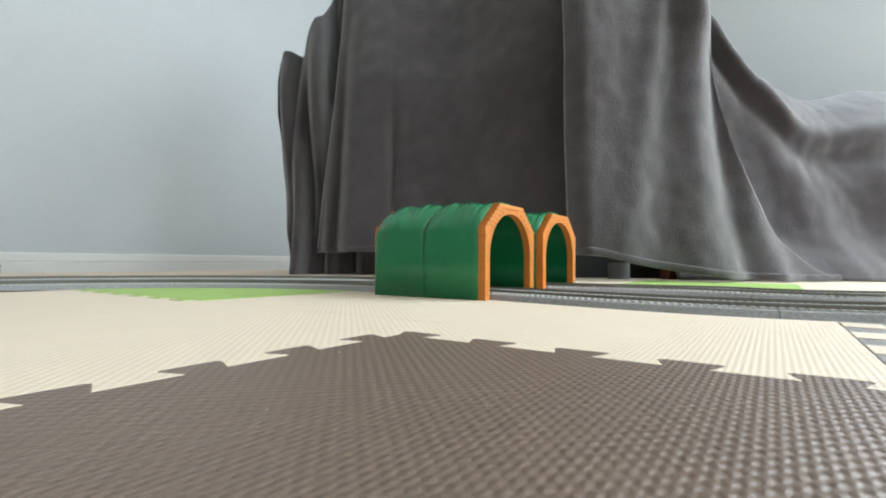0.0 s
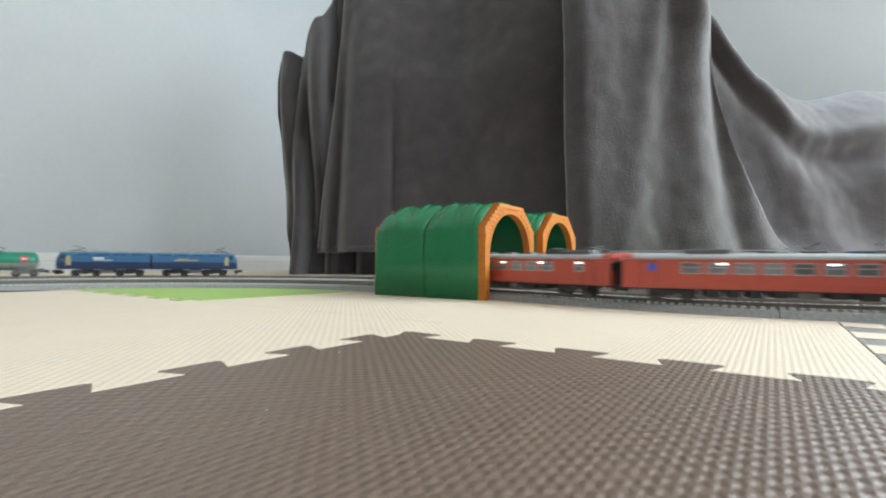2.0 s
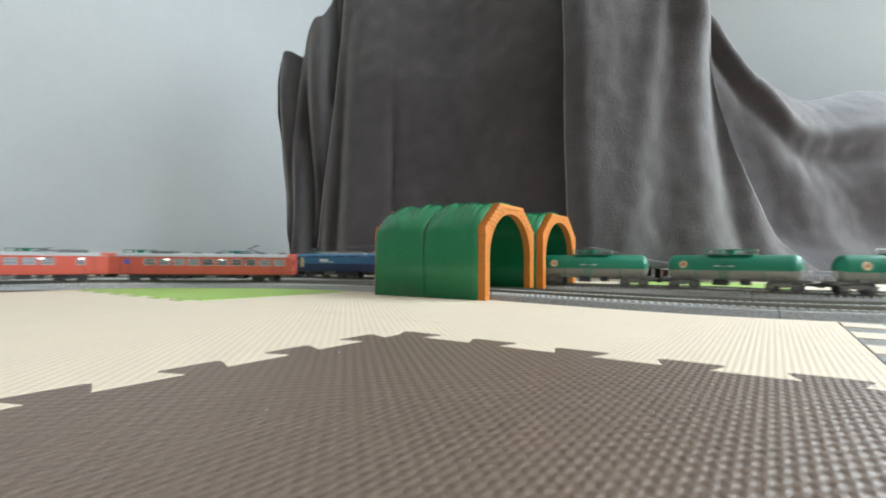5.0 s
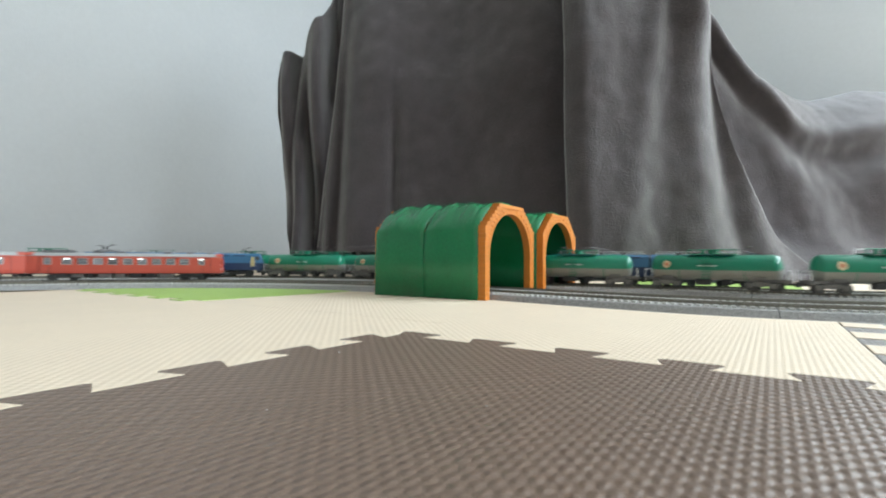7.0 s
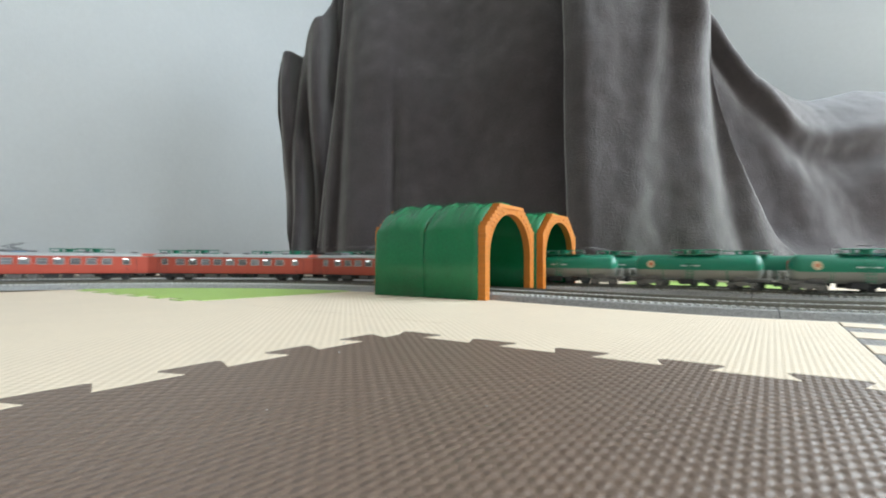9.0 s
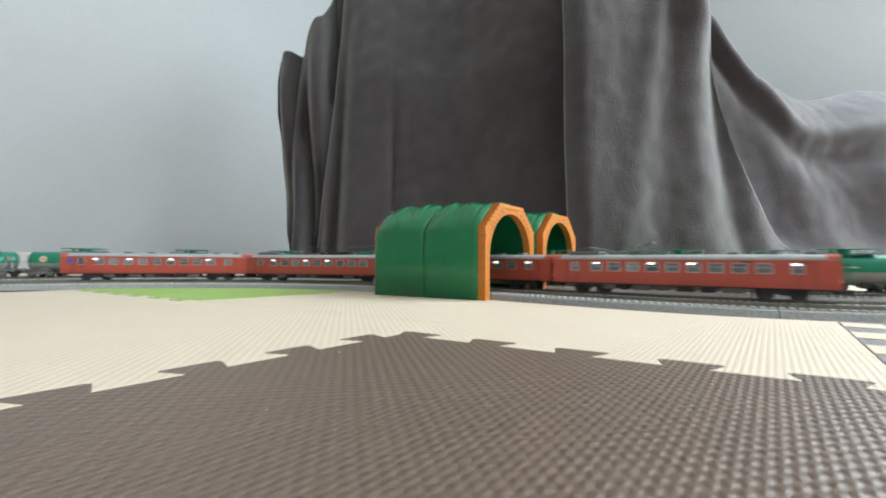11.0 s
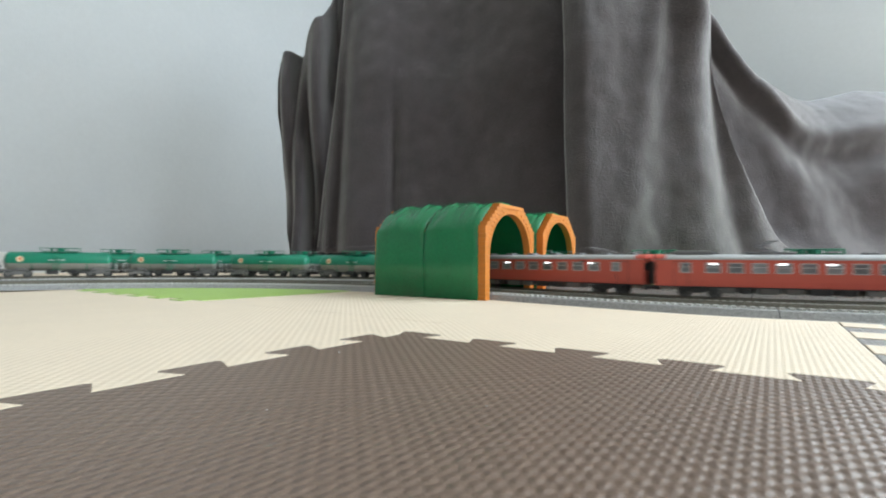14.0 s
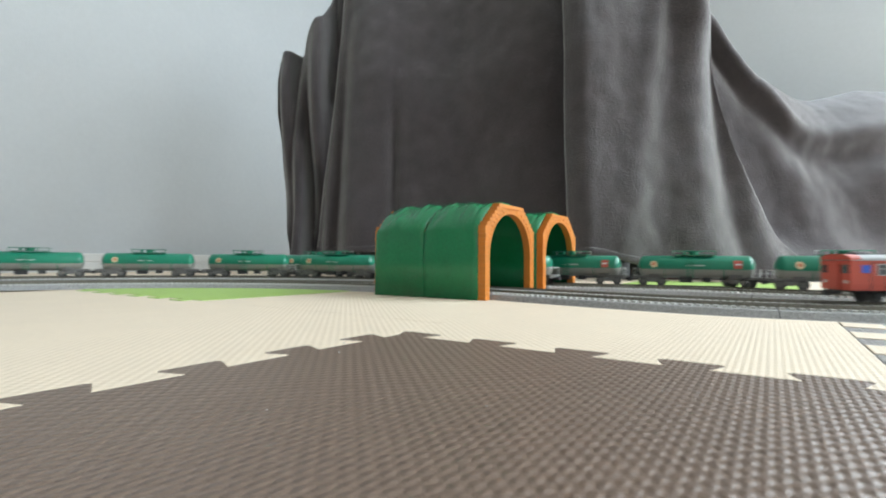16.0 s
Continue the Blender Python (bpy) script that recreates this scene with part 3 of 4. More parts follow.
drape("right_drape", lambda z: lerp(z, RIGHT_LEFT), lambda z: lerp(z, RIGHT_EDGE), lambda u: lerp(u, RIGHT_HEM), lambda u: 0.93, right_depth, 100, 120, blanket)


def hem(left, right, low, depth):
    """The stitched edge along the bottom of a drape, rolled over once."""
    bm, rows = bmesh.new(), []
    for i in range(91):
        u = i / 90
        z = low(u)
        x = left(z) + (right(z) - left(z)) * u
        y = depth(x, z, u) + 0.006 * noise.noise((x * 9, z * 7, 3)) + 0.003 * noise.noise((x * 28, z * 22, 8))
        thick = 1 + 0.25 * noise.noise((x * 14, 2, 5))
        rows.append([bm.verts.new((x, y - 0.004 + 0.0050 * thick * math.cos(a), max(z, 0.004) + 0.006 + 0.0095 * thick * math.sin(a))) for a in np.linspace(0, 2 * math.pi, 11)[:-1]])
    for a, b in zip(rows, rows[1:]):
        for j in range(10):
            bm.faces.new((a[j], b[j], b[(j + 1) % 10], a[(j + 1) % 10]))
    part("hem", bm, FLEECE, blanket, "thick stitched fleece hem", smooth=True)


hem(lambda z: lerp(z, FRONT_LEFT), lambda z: 0.40, lambda u: lerp(u, FRONT_HEM), front_depth)
hem(lambda z: lerp(z, RIGHT_LEFT), lambda z: lerp(z, RIGHT_EDGE), lambda u: lerp(u, RIGHT_HEM), right_depth)
CREST = [(0.60, 0.95), (0.70, 0.93), (0.767, 0.838), (0.805, 0.765), (0.868, 0.664), (0.90, 0.658), (0.944, 0.637), (1.03, 0.585), (1.09, 0.552), (1.134, 0.546), (1.203, 0.560), (1.289, 0.584), (1.355, 0.578), (1.55, 0.57)]
SWAG = [(0.60, 0.90), (0.76, 0.72), (0.83, 0.605), (0.897, 0.524), (0.96, 0.443), (1.01, 0.412), (1.074, 0.402), (1.155, 0.412), (1.235, 0.424), (1.55, 0.43)]


def side_depth(x, z, u):
    top = lerp(x, CREST)
    y = 1.38 + 0.14 * max(0, 1 - (top - z) / 0.16) ** 2 + 0.05 * max(0.0, 0.86 - x)
    swag = lerp(x, SWAG)
    y -= 0.022 * bell(z, swag, 0.034) - 0.018 * bell(z, swag - 0.075, 0.05) + 0.018 * step(swag - z, 0.10, 0.03)
    y -= 0.045 * step(0.36 - z, 0, 0.04) * step(x, 1.19, 0.03)
    y -= 0.016 * bell(x, 0.86 + (0.6 - z) * 0.35, 0.06) + 0.004 * math.sin(x * 24 + z * 9)
    y -= 0.16 * (1 - step(z, 0.05, 0.04)) * step(1.25 - x, 0, 0.08)
    return y


drape("side_drape", lambda z: 0.60, lambda z: 1.55, lambda u: 0.0015, lambda u: lerp(0.60 + 0.95 * u, CREST), side_depth, 130, 110, blanket)
drape("rear_fold", lambda z: lerp(z, [(0, -0.475), (0.15, -0.497), (0.5, -0.518), (0.93, -0.518)]), lambda z: -0.14, lambda u: 0.001,
      lambda u: lerp(u, [(0, 0.60), (0.03, 0.655), (0.07, 0.672), (0.15, 0.683), (0.235, 0.688), (0.27, 0.728), (0.33, 0.763), (0.38, 0.785), (0.41, 0.84), (0.45, 0.93), (1, 0.93)]),
      lambda x, z, u: 1.52 + 0.030 * math.sin(x * 62 + z * 5) + 0.012 * math.sin(x * 131 - z * 3) - 0.05 * bell(x, -0.44 + 0.05 * z, 0.025) - 0.04 * bell(x, -0.385 + 0.03 * z, 0.02) + 0.03 * math.sin(z * 9), 90, 90, blanket)
# what shows in the gap under the hem
# dark box added behind the hem: stops light there and stands in for shade
hem_filler = tagged(new("storage_box"), "dark box added under the blanket in place of shade", "box")
part("body", boxes([(0.44, 1.53, 0.17, 0.76, 0.26, 0.372)], 0.006), DARK, hem_filler)
can = tagged(new("canister"), "grey ribbed canister in the shade under the blanket", "canister")
bmc = cyl(0.028, 0.052, "z", (0.477, 1.33, 0.014), 28)
for zz in (0.0, 0.022, 0.042):
    cyl(0.0288, 0.003, "z", (0.477, 1.33, zz), 28, bm=bmc)
part("body", bmc, mat("canister_grey", (0.16, 0.16, 0.17), 0.45, var=0.1), can)
stop = tagged(new("door_stop"), "small dark rubber stop standing at the white baseboard", "door stop")
spot = W0 - WD * 0.004 + WN * 0.022
bms = cyl(0.007, 0.030, "z", (spot.x, spot.y, FLOOR_Z + 0.016), 18, r2=0.0055)
cyl(0.0085, 0.006, "z", (spot.x, spot.y, FLOOR_Z + 0.034), 18, r2=0.007, bm=bms)
part("body", bms, DARK, stop)
wood = tagged(new("wooden_block"), "red-brown wooden block in the shade under the blanket", "block")
part("body", boxes([(0.66, 1.33, 0.012, 0.12, 0.05, 0.048)], 0.003), mat("redwood", (0.22, 0.06, 0.035), 0.5, var=0.2, scale=30), wood)


# ---- vehicles, 1:80; +x runs to the left along the line, +y looks to the mats, z = 0 on the rail ----
def wheelset_meshes():
    w = cyl(0.0054, 0.0022, "y", (0, 0, 0), 18)
    cyl(0.0061, 0.0007, "y", (0, -0.0013, 0), 18, bm=w)
    return mesh_from(w, "wheel", WHEELM)


WHEEL = wheelset_meshes()


SIDE_FRAMES = {}


def side_frame(wb, heavy):
    """One cast side frame: a beam over two axle boxes with the spring nest between, bevelled out of one outline."""
    key = (wb, heavy)
    if key not in SIDE_FRAMES:
        h, top = wb / 2, 0.0118 if heavy else 0.0098
        half = [(0.0, top), (h * 0.55, top), (h * 0.75, top - 0.0012), (h + 0.0052, top - 0.0012), (h + 0.0052, 0.0072), (h + 0.0030, 0.0066), (h + 0.0026, 0.0034), (h - 0.0026, 0.0034),
                (h - 0.0030, 0.0066), (h * 0.55, 0.0066), (0.0046, 0.0040 if heavy else 0.0050), (0.0, 0.0036 if heavy else 0.0046)]
        outline = half + [(-x, z) for x, z in half[-2:0:-1]]
        bm = bmesh.new()
        f = bm.faces.new([bm.verts.new((x, -0.0014, z)) for x, z in outline])
        ext = bmesh.ops.extrude_face_region(bm, geom=[f])
        bmesh.ops.translate(bm, verts=[g for g in ext["geom"] if isinstance(g, bmesh.types.BMVert)], vec=(0, 0.0028, 0))
        bmesh.ops.recalc_face_normals(bm, faces=bm.faces)
        SIDE_FRAMES[key] = bm
    return SIDE_FRAMES[key].copy()


def bogie(root, x, wb, material, heavy=False):
    """A two-axle bogie at x with the wheelbase wb: bolster, side frames and four wheels."""
    ob = part("bogie", boxes([(0, 0, 0.0085, 0.010, 0.025, 0.0030)], 0.0006), material, root)
    ob.matrix_basis = pose(x, 0, 0)
    for side in (-1, 1):
        part("side_frame", side_frame(wb, heavy), material, ob, m=pose(0, side * 0.0134, 0))
    for e in (-1, 1):
        for side in (-1, 1):
            w = new("wheel", WHEEL)
            w.parent = ob
            w.matrix_basis = Matrix.Translation((e * wb / 2, side * 0.0095, 0.0054)) @ Matrix.Rotation(0 if side > 0 else math.pi, 4, "Z")
    return ob


def coupler(root, x, sign):
    bm = boxes([(x, 0, 0.0085, 0.012, 0.003, 0.003), (x + sign * 0.006, 0, 0.0085, 0.004, 0.005, 0.0055)], 0.0005)
    return part("coupler", bm, UNDER, root)


def barrel(r, length, cz, a0, a1, dish, n=20):
    """A tank's skin between two angles, with dished ends."""
    bm = bmesh.new()
    st = [(-length / 2 + dish * (1 - math.sin(math.radians(90 - 18 * k))), r * math.sin(math.radians(18 * k))) for k in range(1, 6)]
    prof = st + [(x * -1, q) for x, q in st[::-1]]
    rings = []
    for x, q in prof:
        rings.append([bm.verts.new((x, q * math.sin(a0 + (a1 - a0) * i / n), cz + q * math.cos(a0 + (a1 - a0) * i / n))) for i in range(n + 1)])
    for p0, p1 in zip(rings, rings[1:]):
        for i in range(n):
            bm.faces.new((p0[i], p0[i + 1], p1[i + 1], p1[i]))
    bm.faces.new(rings[0])
    bm.faces.new(rings[-1][::-1])
    bmesh.ops.recalc_face_normals(bm, faces=bm.faces)
    return bm


def rod(bm, a, b, r=0.0006, seg=6):
    a, b = Vector(a), Vector(b)
    q = (b - a).to_track_quat("Z", "Y").to_matrix().to_4x4()
    bmesh.ops.create_cone(bm, cap_ends=True, segments=seg, radius1=r, radius2=r, depth=(b - a).length, matrix=Matrix.Translation((a + b) / 2) @ q)


TANK_R, TANK_Z, TANK_L = 0.0157, 0.0262, 0.144


def tank_wagon(label, group, signs):
    root = tagged(new("tank_wagon"), label, "model wagon", group=group)
    cut = radians(101)
    part("tank_top", barrel(TANK_R, TANK_L, TANK_Z, -cut, cut, 0.008, 36), TANKG, root, "glossy dark green upper tank", smooth=False)
    part("tank_bottom", barrel(TANK_R - 0.0001, TANK_L, TANK_Z, cut, 2 * math.pi - cut, 0.008, 28), TANKL, root, "grey lower tank")
    for o in root.children:
        for f in o.data.polygons:
            f.use_smooth = abs(f.normal.x) < 0.9
    # rings round the barrel
    for x in (-0.036, 0.036):
        bm = bmesh.new()
        bmesh.ops.create_cone(bm, cap_ends=False, segments=40, radius1=TANK_R + 0.0003, radius2=TANK_R + 0.0003, depth=0.0011, matrix=Matrix.Translation((x, 0, TANK_Z)) @ Matrix.Rotation(radians(90), 4, "Y"))
        part("band", bm, TANKG, root, smooth=True)
    # walkway with its railings and the manhole
    z = TANK_Z + TANK_R
    part("walkway", boxes([(0.0, 0.0, z + 0.0010, 0.050, 0.020, 0.0012)] + [(x, 0, z - 0.0005, 0.0015, 0.018, 0.003) for x in (-0.02, 0.0, 0.02)]), TANKG, root, "green top walkway")
    hatch = cyl(0.0056, 0.0046, "z", (0.0, 0, z + 0.0036), 20)
    cyl(0.0066, 0.0012, "z", (0.0, 0, z + 0.0052), 20, bm=hatch)
    cyl(0.0020, 0.0050, "z", (0.012, 0, z + 0.0035), 12, bm=hatch)
    part("manhole", hatch, TANKG, root)
    for side in (-1, 1):
        bm = bmesh.new()
        y, h = side * 0.0100, z + 0.0062
        rod(bm, (-0.027, y, h), (0.027, y, h))
        for x in (-0.026, -0.010, 0.010, 0.026):
            rod(bm, (x, y, z + 0.001), (x, y, h))
        part("railing", bm, TANKG if side > 0 else STEEL, root)
    bm = bmesh.new()
    for x in (-0.0035, 0.0035):
        rod(bm, (x + 0.004, 0.0188, 0.012), (x + 0.004, 0.0165, z - 0.004), 0.0005)
    for k in range(8):
        zz = 0.014 + k * 0.0036
        rod(bm, (0.0005, 0.0186, zz), (0.0075, 0.0186, zz), 0.0004)
    part("ladder", bm, TANKG, root)
    # saddles, sills, end platforms
    for e in (-1, 1):
        part("end_sill", boxes([(e * 0.060, 0, 0.0118, 0.040, 0.020, 0.0036), (e * 0.0765, 0, 0.0112, 0.0030, 0.030, 0.0050), (e * 0.050, 0, 0.0150, 0.014, 0.024, 0.0060)], 0.0005), BOGIEG, root)
        bm = bmesh.new()
        for y in (-0.013, 0.013):
            rod(bm, (e * 0.0775, y, 0.012), (e * 0.0775, y, 0.0235), 0.0005)
        rod(bm, (e * 0.0775, -0.013, 0.0235), (e * 0.0775, 0.013, 0.0235), 0.0005)
        part("end_railing", bm, WHITE, root)
        coupler(root, e * 0.0785, e)
        bogie(root, e * 0.054, 0.0235, BOGIEG)
    part("brake_gear", boxes([(0.010, 0.006, 0.0085, 0.016, 0.010, 0.007), (-0.016, 0.004, 0.0090, 0.010, 0.010, 0.006), (0, 0, 0.0118, 0.070, 0.004, 0.0016)], 0.0006), UNDER, root)
    # round emblem, lettering bar, red sign

    def patch(name, x, ang, w, h, material, lift=0.0005, seg=6):
        bm = bmesh.new()
        rr, da = TANK_R + lift, h / TANK_R / 2
        rows = [[bm.verts.new((xx, rr * math.sin(ang - da + 2 * da * i / seg), TANK_Z + rr * math.cos(ang - da + 2 * da * i / seg))) for i in range(seg + 1)] for xx in (x - w / 2, x + w / 2)]
        for i in range(seg):
            bm.faces.new((rows[0][i], rows[0][i + 1], rows[1][i + 1], rows[1][i]))
        part(name, bm, material, root)

    def disc(name, x, ang, r, material, lift):
        bm = bmesh.new()
        vs = []
        for k in range(20):
            a = 2 * math.pi * k / 20
            th = ang + r * math.sin(a) / TANK_R
            vs.append(bm.verts.new((x + r * math.cos(a), (TANK_R + lift) * math.sin(th), TANK_Z + (TANK_R + lift) * math.cos(th))))
        bm.faces.new(vs)
        part(name, bm, material, root)

    disc("emblem", 0.050, radians(76), 0.0047, LOGO, 0.0007)
    disc("emblem_core", 0.050, radians(76), 0.0023, LOGOR, 0.0010)
    patch("lettering_bar", 0.004 if not signs else -0.002, radians(82), 0.022, 0.0012, WHITE)
    if signs:
        patch("warning_sign", -0.052, radians(76), 0.0100, 0.0110, REDMARK, 0.0006)
        patch("sign_bar", -0.052, radians(76), 0.0075, 0.0016, WHITE, 0.0009)
    return root


def shell_section(w, z0, z1, roof, r=0.004, tumble=0.0006):
    """Half-section of a coach: sides up to the eaves, then the domed roof."""
    pts = [(-w / 2 + tumble, z0), (-w / 2, z0 + 0.006), (-w / 2, z1)]
    for k in range(1, 12):
        a = math.pi * (1 - k / 12)
        pts.append((w / 2 * math.copysign(abs(math.cos(a)) ** 0.75, math.cos(a)), z1 + (roof - z1) * math.sin(a) ** 0.85))
    return pts + [(w / 2, z1), (w / 2, z0 + 0.006), (w / 2 - tumble, z0)]


def pantograph(root, x, z, up, flip=1):
    pg = part("pantograph", boxes([(x, 0, z + 0.0016, 0.024, 0.018, 0.0008)] + [(x + dx, y, z + 0.0008, 0.0016, 0.0016, 0.0022) for dx in (-0.010, 0.010) for y in (-0.008, 0.008)]), PANTO, root, "grey pantograph")
    bm = bmesh.new()
    rod(bm, (x - flip * 0.009, 0, z + 0.002), (x + flip * 0.010, 0, z + 0.002 + up * 0.55), 0.0007)
    rod(bm, (x + flip * 0.010, 0, z + 0.002 + up * 0.55), (x - flip * 0.004, 0, z + 0.002 + up), 0.0006)
    part("arm", bm, PANTO, pg)
    part("pan_head", boxes([(x - flip * 0.004, 0, z + 0.0025 + up, 0.005, 0.022, 0.0007)]), PANTO, pg)
    return pg


CAR_L, CAR_W, CAR_Z0, CAR_EAVE, CAR_ROOF = 0.2610, 0.0358, 0.0112, 0.0390, 0.0446


def red_car(label, group, cab, windows, lamps, roof_gear, blue_at=None):
    """A vermilion railcar body; windows and lamps are given along x from its middle."""
    root = tagged(new("railcar"), label, "model railcar", group=group)
    half = CAR_L / 2
    sec = shell_section(CAR_W, CAR_Z0, CAR_EAVE, CAR_ROOF)
    body_sec = [(y, min(z, CAR_EAVE + 0.0008)) for y, z in sec]
    body_sec = [body_sec[0], body_sec[1], body_sec[2], body_sec[-3], body_sec[-2], body_sec[-1]]
    body = part("body", sweep([(y, z) for y, z in body_sec], [(-half, 0, 0, 1), (half, 0, 0, 1)]), RED, root, "glossy vermilion car body")
    roof_sec = [(y * 0.995, z) for y, z in sec[2:-2]]
    part("roof", sweep([(y, z + 0.0004) for y, z in roof_sec], [(-half + 0.001, 0, 0, 1), (half - 0.001, 0, 0, 1)]), ROOFG, root, "light grey roof", smooth=False)
    for e in (-1, 1):
        red_end = sweep([(y * 1.004, z + 0.0007) for y, z in roof_sec], [(e * (half - 0.009), 0, 0, 1), (e * (half + 0.0004), 0, 0, 1)])
        part("roof_end", red_end, RED, root, "vermilion roof end")
    # windows: a frame standing proud, the pane set in it
    for side in (1, -1):
        for wx, ww in windows:
            x = wx * side
            y = side * (CAR_W / 2 + 0.00015)
            fr = boxes([(x, y, 0.0356, ww, 0.0006, 0.0007), (x, y, 0.0256, ww, 0.0006, 0.0007), (x - ww / 2, y, 0.0306, 0.0008, 0.0006, 0.0102), (x + ww / 2, y, 0.0306, 0.0008, 0.0006, 0.0102), (x, y, 0.0314, ww, 0.0005, 0.0005)])
            wob = part("window", fr, STEEL, root, "silver window frame")
            part("pane", boxes([(x, y - side * 0.0001, 0.0306, ww - 0.0006, 0.0004, 0.0096)]), PALEGLASS, wob)
        for lx in lamps:
            part("room_lamp", boxes([(lx * side, side * (CAR_W / 2 + 0.0003), 0.0347, 0.0066, 0.0004, 0.0013)]), ROOMLIGHT, root, "bright white room light seen through a window")
        for dx in (-0.108, 0.108):
            bm = boxes([(dx + sx, side * (CAR_W / 2 + 0.0001), 0.0245, 0.0005, 0.0004, 0.025) for sx in (-0.0062, 0.0062)] + [(dx, side * (CAR_W / 2 + 0.0001), 0.0368, 0.0124, 0.0004, 0.0005)])
            part("door", bm, UNDER, root, "dark door joint lines")
        if blue_at is not None:
            part("side_mark", boxes([(blue_at, side * (CAR_W / 2 + 0.0002), 0.0312, 0.0068, 0.0005, 0.0075)]), BLUEMARK, root, "blue square sign")
        part("gutter", boxes([(0, side * (CAR_W / 2 + 0.0001), CAR_EAVE + 0.0004, CAR_L - 0.004, 0.0007, 0.0006)]), ROOFG, root)
        part("side_bar", boxes([(-0.062 * side, side * (CAR_W / 2 + 0.0002), 0.0368, 0.0080, 0.0004, 0.0014)]), UNDER, root, "small dark destination plate")
    # gangway and cab ends
    for e in (-1, 1):
        part("gangway", boxes([(e * (half + 0.0012), 0, 0.0245, 0.0024, 0.013, 0.025)], 0.0005), RED if e == cab else UNDER, root)
        part("end_window", boxes([(e * (half + 0.0003), y, 0.0310, 0.0006, 0.008, 0.008) for y in (-0.0115, 0.0115)]), GLASS, root)
        coupler(root, e * (half + 0.002), e)
        bogie(root, e * 0.0885, 0.0265, UNDER)
    lampbits = boxes([(half * cab + cab * 0.0004, y, 0.0190, 0.0008, 0.0028, 0.0028) for y in (-0.0125, 0.0125)])
    part("headlight", lampbits, WHITE, root)
    # underfloor boxes
    rnd = random.Random(int(1000 * abs(windows[0][0])) + 7)
    x = -0.060
    while x < 0.062:
        w = rnd.uniform(0.010, 0.022)
        part("underfloor_box", boxes([(x + w / 2, 0, 0.0078, w - 0.002, 0.030, rnd.uniform(0.0050, 0.0072))], 0.0008), rnd.choice((UNDER, BOGIEG, UNDER)), root)
        x += w + rnd.uniform(0.001, 0.006)
    part("floor_sill", boxes([(0, 0, 0.0112, CAR_L - 0.006, 0.031, 0.0024)]), UNDER, root)
    for kind, gx in roof_gear:
        if kind == "vent":
            part("roof_vent", boxes([(gx, 0, CAR_ROOF + 0.0012, 0.0095, 0.012, 0.0030)], 0.0010), VENTG, root)
        elif kind == "unit":
            part("roof_unit", boxes([(gx, 0, CAR_ROOF + 0.0018, 0.034, 0.022, 0.0050)], 0.0014), VENTG, root, "grey roof cooling unit")
        elif kind == "blue":
            part("insulator_box", boxes([(gx, 0, CAR_ROOF + 0.0012, 0.016, 0.012, 0.0026)], 0.0008), BLUEL, root, "blue roof box")
        else:
            pantograph(root, gx, CAR_ROOF + 0.0006, 0.011 if kind == "pan" else 0.0035, 1)
    return root


